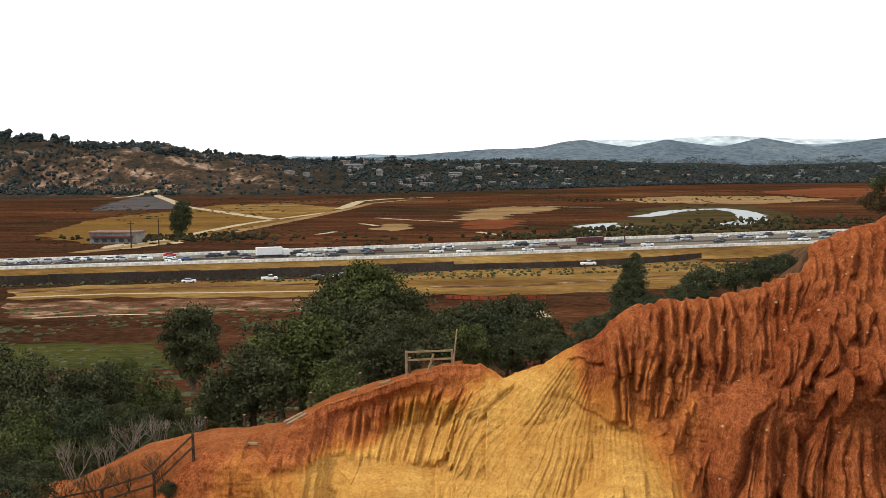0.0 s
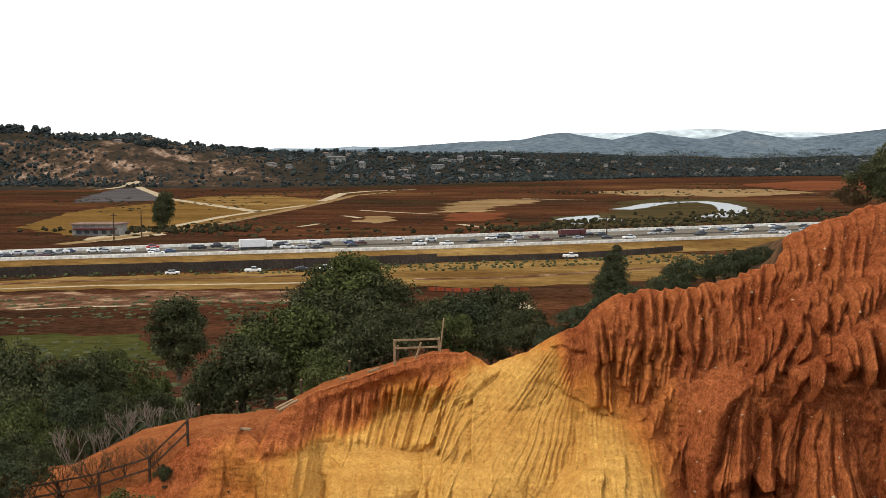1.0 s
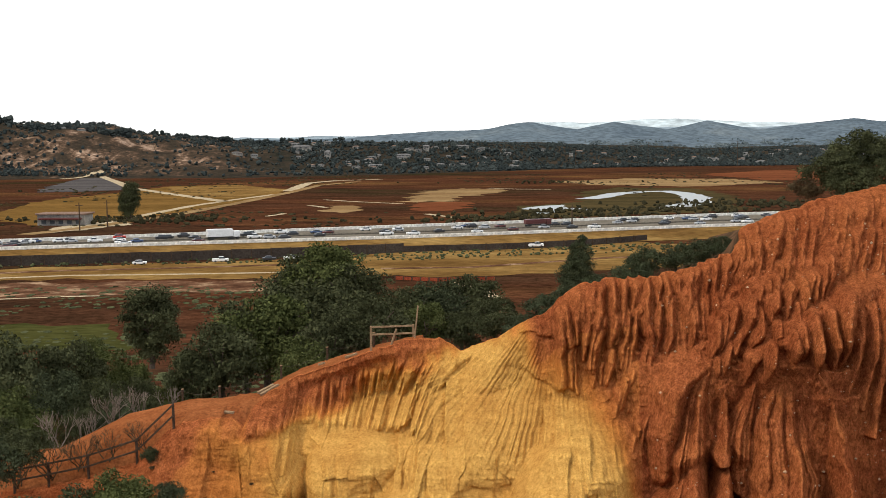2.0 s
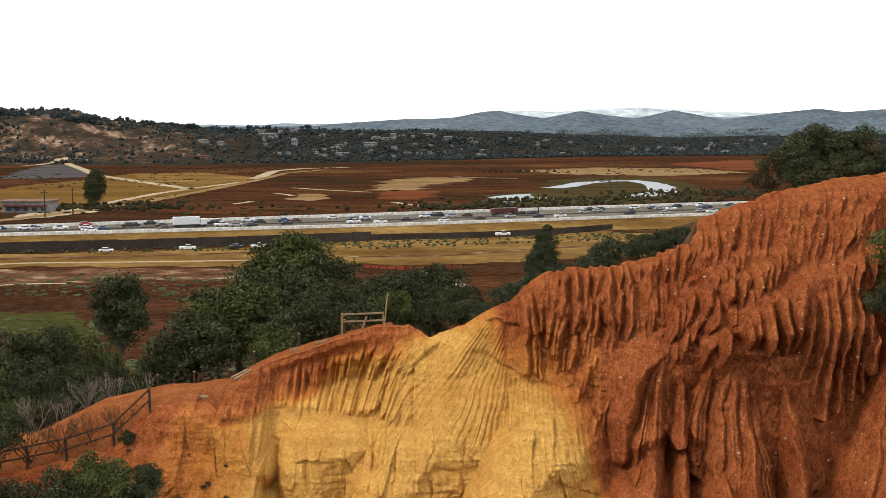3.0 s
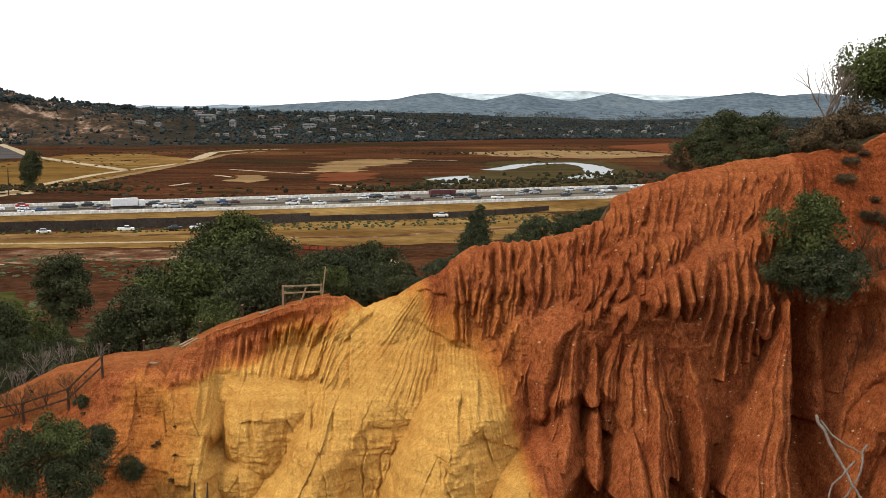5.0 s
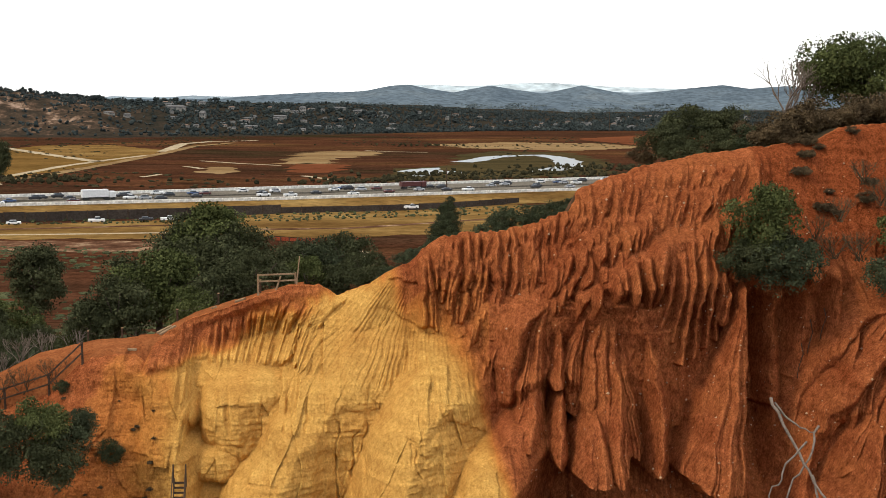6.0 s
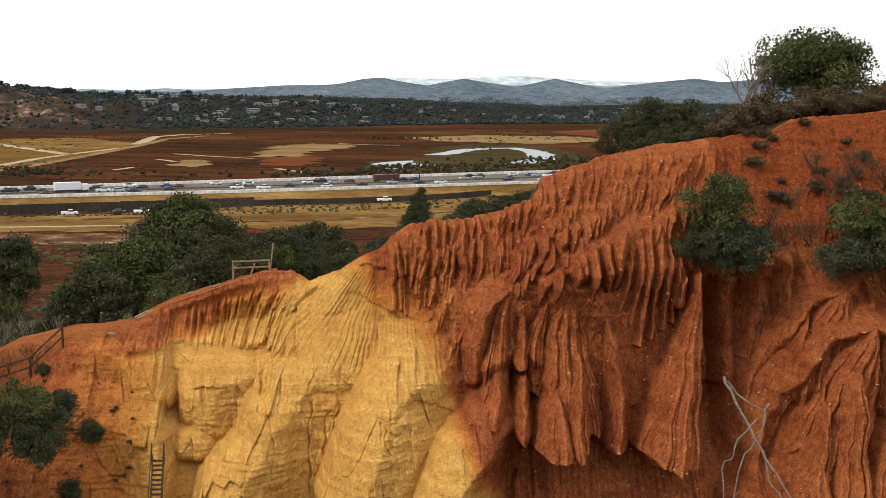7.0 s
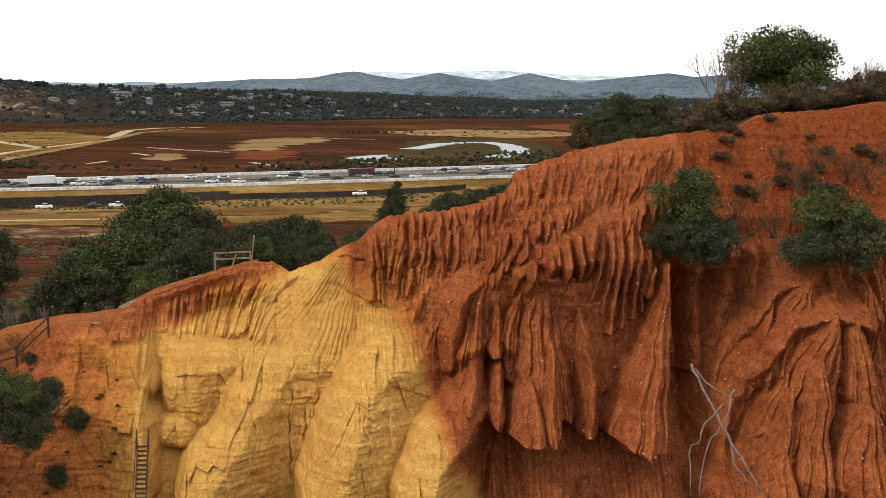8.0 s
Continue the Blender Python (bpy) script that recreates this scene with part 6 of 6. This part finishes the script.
def blob_field(name, spots, material, label, category, seed):
    """Many small uneven tree crowns, joined: x, y, z, radius, height."""
    g = np.random.default_rng(seed)
    t = (1 + 5 ** 0.5) / 2
    unit = np.array([(-1, t, 0), (1, t, 0), (-1, -t, 0), (1, -t, 0), (0, -1, t), (0, 1, t), (0, -1, -t), (0, 1, -t), (t, 0, -1), (t, 0, 1), (-t, 0, -1), (-t, 0, 1)]) / math.sqrt(1 + t * t)
    tri = np.array([(0, 11, 5), (0, 5, 1), (0, 1, 7), (0, 7, 10), (0, 10, 11), (1, 5, 9), (5, 11, 4), (11, 10, 2), (10, 7, 6), (7, 1, 8), (3, 9, 4), (3, 4, 2), (3, 2, 6), (3, 6, 8), (3, 8, 9), (4, 9, 5), (2, 4, 11), (6, 2, 10), (8, 6, 7), (9, 8, 1)])
    spots = np.asarray(spots, float)
    jag = 0.6 + 0.75 * g.random((len(spots), 12, 1))
    v = unit[None] * jag * np.stack([spots[:, 3], spots[:, 3], spots[:, 4]], 1)[:, None, :] + spots[:, None, :3]
    f = tri[None] + 12 * np.arange(len(spots))[:, None, None]
    return tagged(new(name, raw_mesh(name, v.reshape(-1, 3), f.reshape(-1, 3), material)), label, category, kind="stuff")


g_far = np.random.default_rng(33)
spots = []
while len(spots) < 34000:
    ratio = g_far.uniform(-0.5, 0.46)
    start = float(along([(-0.4, 1380), (-0.22, 1360), (-0.1, 1430), (0.0, 1560), (0.1, 1720), (0.3, 1760), (0.42, 1760)], ratio))
    y = start + g_far.random() ** 1.3 * 1100
    x = ratio * y
    z = float(ground_z(x, y))
    if -0.36 < ratio < -0.17 and y < 1720 and g_far.random() < 0.62:
        continue
    if fractal(x * 0.006, y * 0.006, 171, 2) < -0.15 and g_far.random() < 0.6:
        continue
    r = g_far.uniform(0.9, 2.4) * (1.0 if g_far.random() < 0.9 else 1.6)
    tall = r * g_far.uniform(0.7, 1.3)
    spots += [(x, y, z + tall * 0.6, r, tall), (x + g_far.normal() * r * 0.7, y + g_far.normal() * r * 0.7, z + tall * g_far.uniform(0.8, 1.5), r * 0.6, tall * 0.6)]
blob_field("far_woods", spots, WOODS, "dark woods and garden trees across the valley", "woods", 41)
spots = []
for k in range(150):
    ratio = g_far.uniform(-0.48, -0.30) if k % 2 else g_far.uniform(-0.28, 0.06)
    y = 1700 if ratio < -0.3 else 1900
    x = ratio * y
    z = float(ground_z(x, y))
    r = g_far.uniform(1.6, 3.8) * (1.5 if ratio < -0.3 else 1.0)
    for _ in range(5):
        spots.append((x + g_far.normal() * r * 0.7, y, z + r * g_far.uniform(0.8, 2.2), r * g_far.uniform(0.5, 1), r * g_far.uniform(0.5, 1)))
# trees on the foot of the distant hills, thinner as they climb
hazy = []
while len(hazy) < 12000:
    ratio, s = g_far.uniform(-0.2, 0.45), g_far.random() ** 1.6 * 0.5
    if fractal(ratio * 120, s * 14, 177, 3) < -0.3 + 0.9 * s:
        continue
    y = 3400 + 500 * s
    r = g_far.uniform(1.0, 2.6)
    hazy.append((ratio * y, y - 6, 5 + 75 * s ** 1.3 + r * 0.3, r * 1.3, r))
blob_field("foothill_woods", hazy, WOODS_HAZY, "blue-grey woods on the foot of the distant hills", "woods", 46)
blob_field("skyline_trees", spots, WOODS, "dark trees along the ridge line", "woods", 42)

# shrubs of the marsh and of the near slope
spots = []
for _ in range(3600):
    y = g_far.uniform(560, 1400)
    ratio = g_far.uniform(-0.42, 0.42)
    x = ratio * y
    if fractal(x * 0.012, y * 0.006, 181, 3) < 0.12:
        continue
    r = g_far.uniform(0.3, 1.1)
    spots.append((x, y, float(ground_z(x, y)) + 0.2 * r, r * 1.8, r * 0.6))
for (px, py), spread, n in (((31.4, 662.6), 8, 40), ((26.8, 623.7), 14, 60), ((-1.1, 614.7), 14, 60), ((-22.3, 593.2), 20, 40), ((80, 673.1), 20, 50), ((127.1, 718.6), 18, 90), ((149.5, 750.3), 25, 120), ((81.7, 662.6), 30, 60), ((-158.2, 605.9), 14, 50), ((-177.4, 597.4), 12, 50), ((-207.2, 614.7), 12, 60), ((-170.9, 633), 10, 40), ((17.9, 1112.8), 25, 40), ((61, 662.6), 25, 40)):
    for _ in range(n):
        x, y = px + g_far.normal() * spread * 1.6, py + g_far.normal() * spread * 0.7
        r = g_far.uniform(0.5, 1.6)
        spots.append((x, y, 0.5 * r, r, r))
blob_field("marsh_shrubs", spots, MARSH_BUSH, "dark low shrubs scattered over the marsh", "shrubs", 43)
spots = []
for _ in range(3500):
    y = g_far.uniform(125, 330)
    x = g_far.uniform(-0.45, 0.35) * y
    if fractal(x * 0.03, y * 0.03, 191, 3) < -0.05 and y > 170:
        continue
    r = g_far.uniform(0.25, 0.8)
    spots.append((x, y, float(ground_z(x, y)) + 0.1 * r, r * 1.5, r * 0.5))
blob_field("slope_scrub", spots, LEAF, "dark scrub on the slope above the marsh", "shrubs", 44)
spots = []
for _ in range(900):
    t, s = g_far.random(), g_far.uniform(-0.9, -0.45)
    p = across(t, s)
    r = g_far.uniform(0.25, 0.7)
    spots.append((p.x, p.y, 0.1 + 0.3 * r, r, r * 0.8))
blob_field("verge_scrub", spots, LEAF, "small dark bushes dotted over the dry slope", "shrubs", 45)

# poles
for (px, py), tall in (((184.3, 1682.1), 34), ((300.4, 1682.1), 34), ((89.1, 1682.1), 26), ((25.1, 504.9), 12), ((-180.6, 565.5), 12), ((-185.9, 543.8), 12)):
    thing = new("utility_pole")
    thing.location = (px, py, max(0.0, float(ground_z(px, py))))
    part("shaft", limb(bmesh.new(), [(0, 0, -1), (0, 0, tall)], 0.35, 0.2, 7), DARK_TIMBER, thing)
    part("crossarm", box(bmesh.new(), (3.2, 0.25, 0.25), (0, 0, tall - 1.2)), DARK_TIMBER, thing)
    tagged(thing, "tall dark utility pole in the valley", "pole", "utility poles")


# the yard at the west end of the valley road
for (px, py), size in (((-184.7, 614.7), 7.5), ((-185.5, 610.3), 5.5)):
    plant("eucalyptus_tree", "tall", (px, py, size * 1.25), size, "tall ragged eucalyptus beside the valley road", "tree", "trees beside the valley road", 1.2)
(px, py) = (-205.3, 581)
barn = new("shop_building")
barn.location = (px, py, 0)
part("wall", box(bmesh.new(), (22, 12, 5), (0, 0, 2.5)), STUCCO, barn)
part("roof", box(bmesh.new(), (23.5, 13.5, 0.7), (0, 0, 5.3), (0, 0, 0), 0.15), TILE_ROOF, barn)
part("awning", box(bmesh.new(), (20, 2.2, 0.4), (0, -7.0, 3.2), (12, 0, 0), 0.05), MAROON_PAINT, barn)
for k in range(5):
    part("window", box(bmesh.new(), (2.2, 0.15, 1.6), (-8 + 4 * k, -6.06, 1.6)), TINTED, barn)
tagged(barn, "low pale shop building with a dark red awning by the road", "building")
van = make_car(RED_PAINT, "bright red van on the far lane of the freeway", "suv")
spot = across(0.285, 0.93)
van.matrix_world = pose(spot.x, spot.y, 3.02, 0, 0, HOUSE_ROAD)
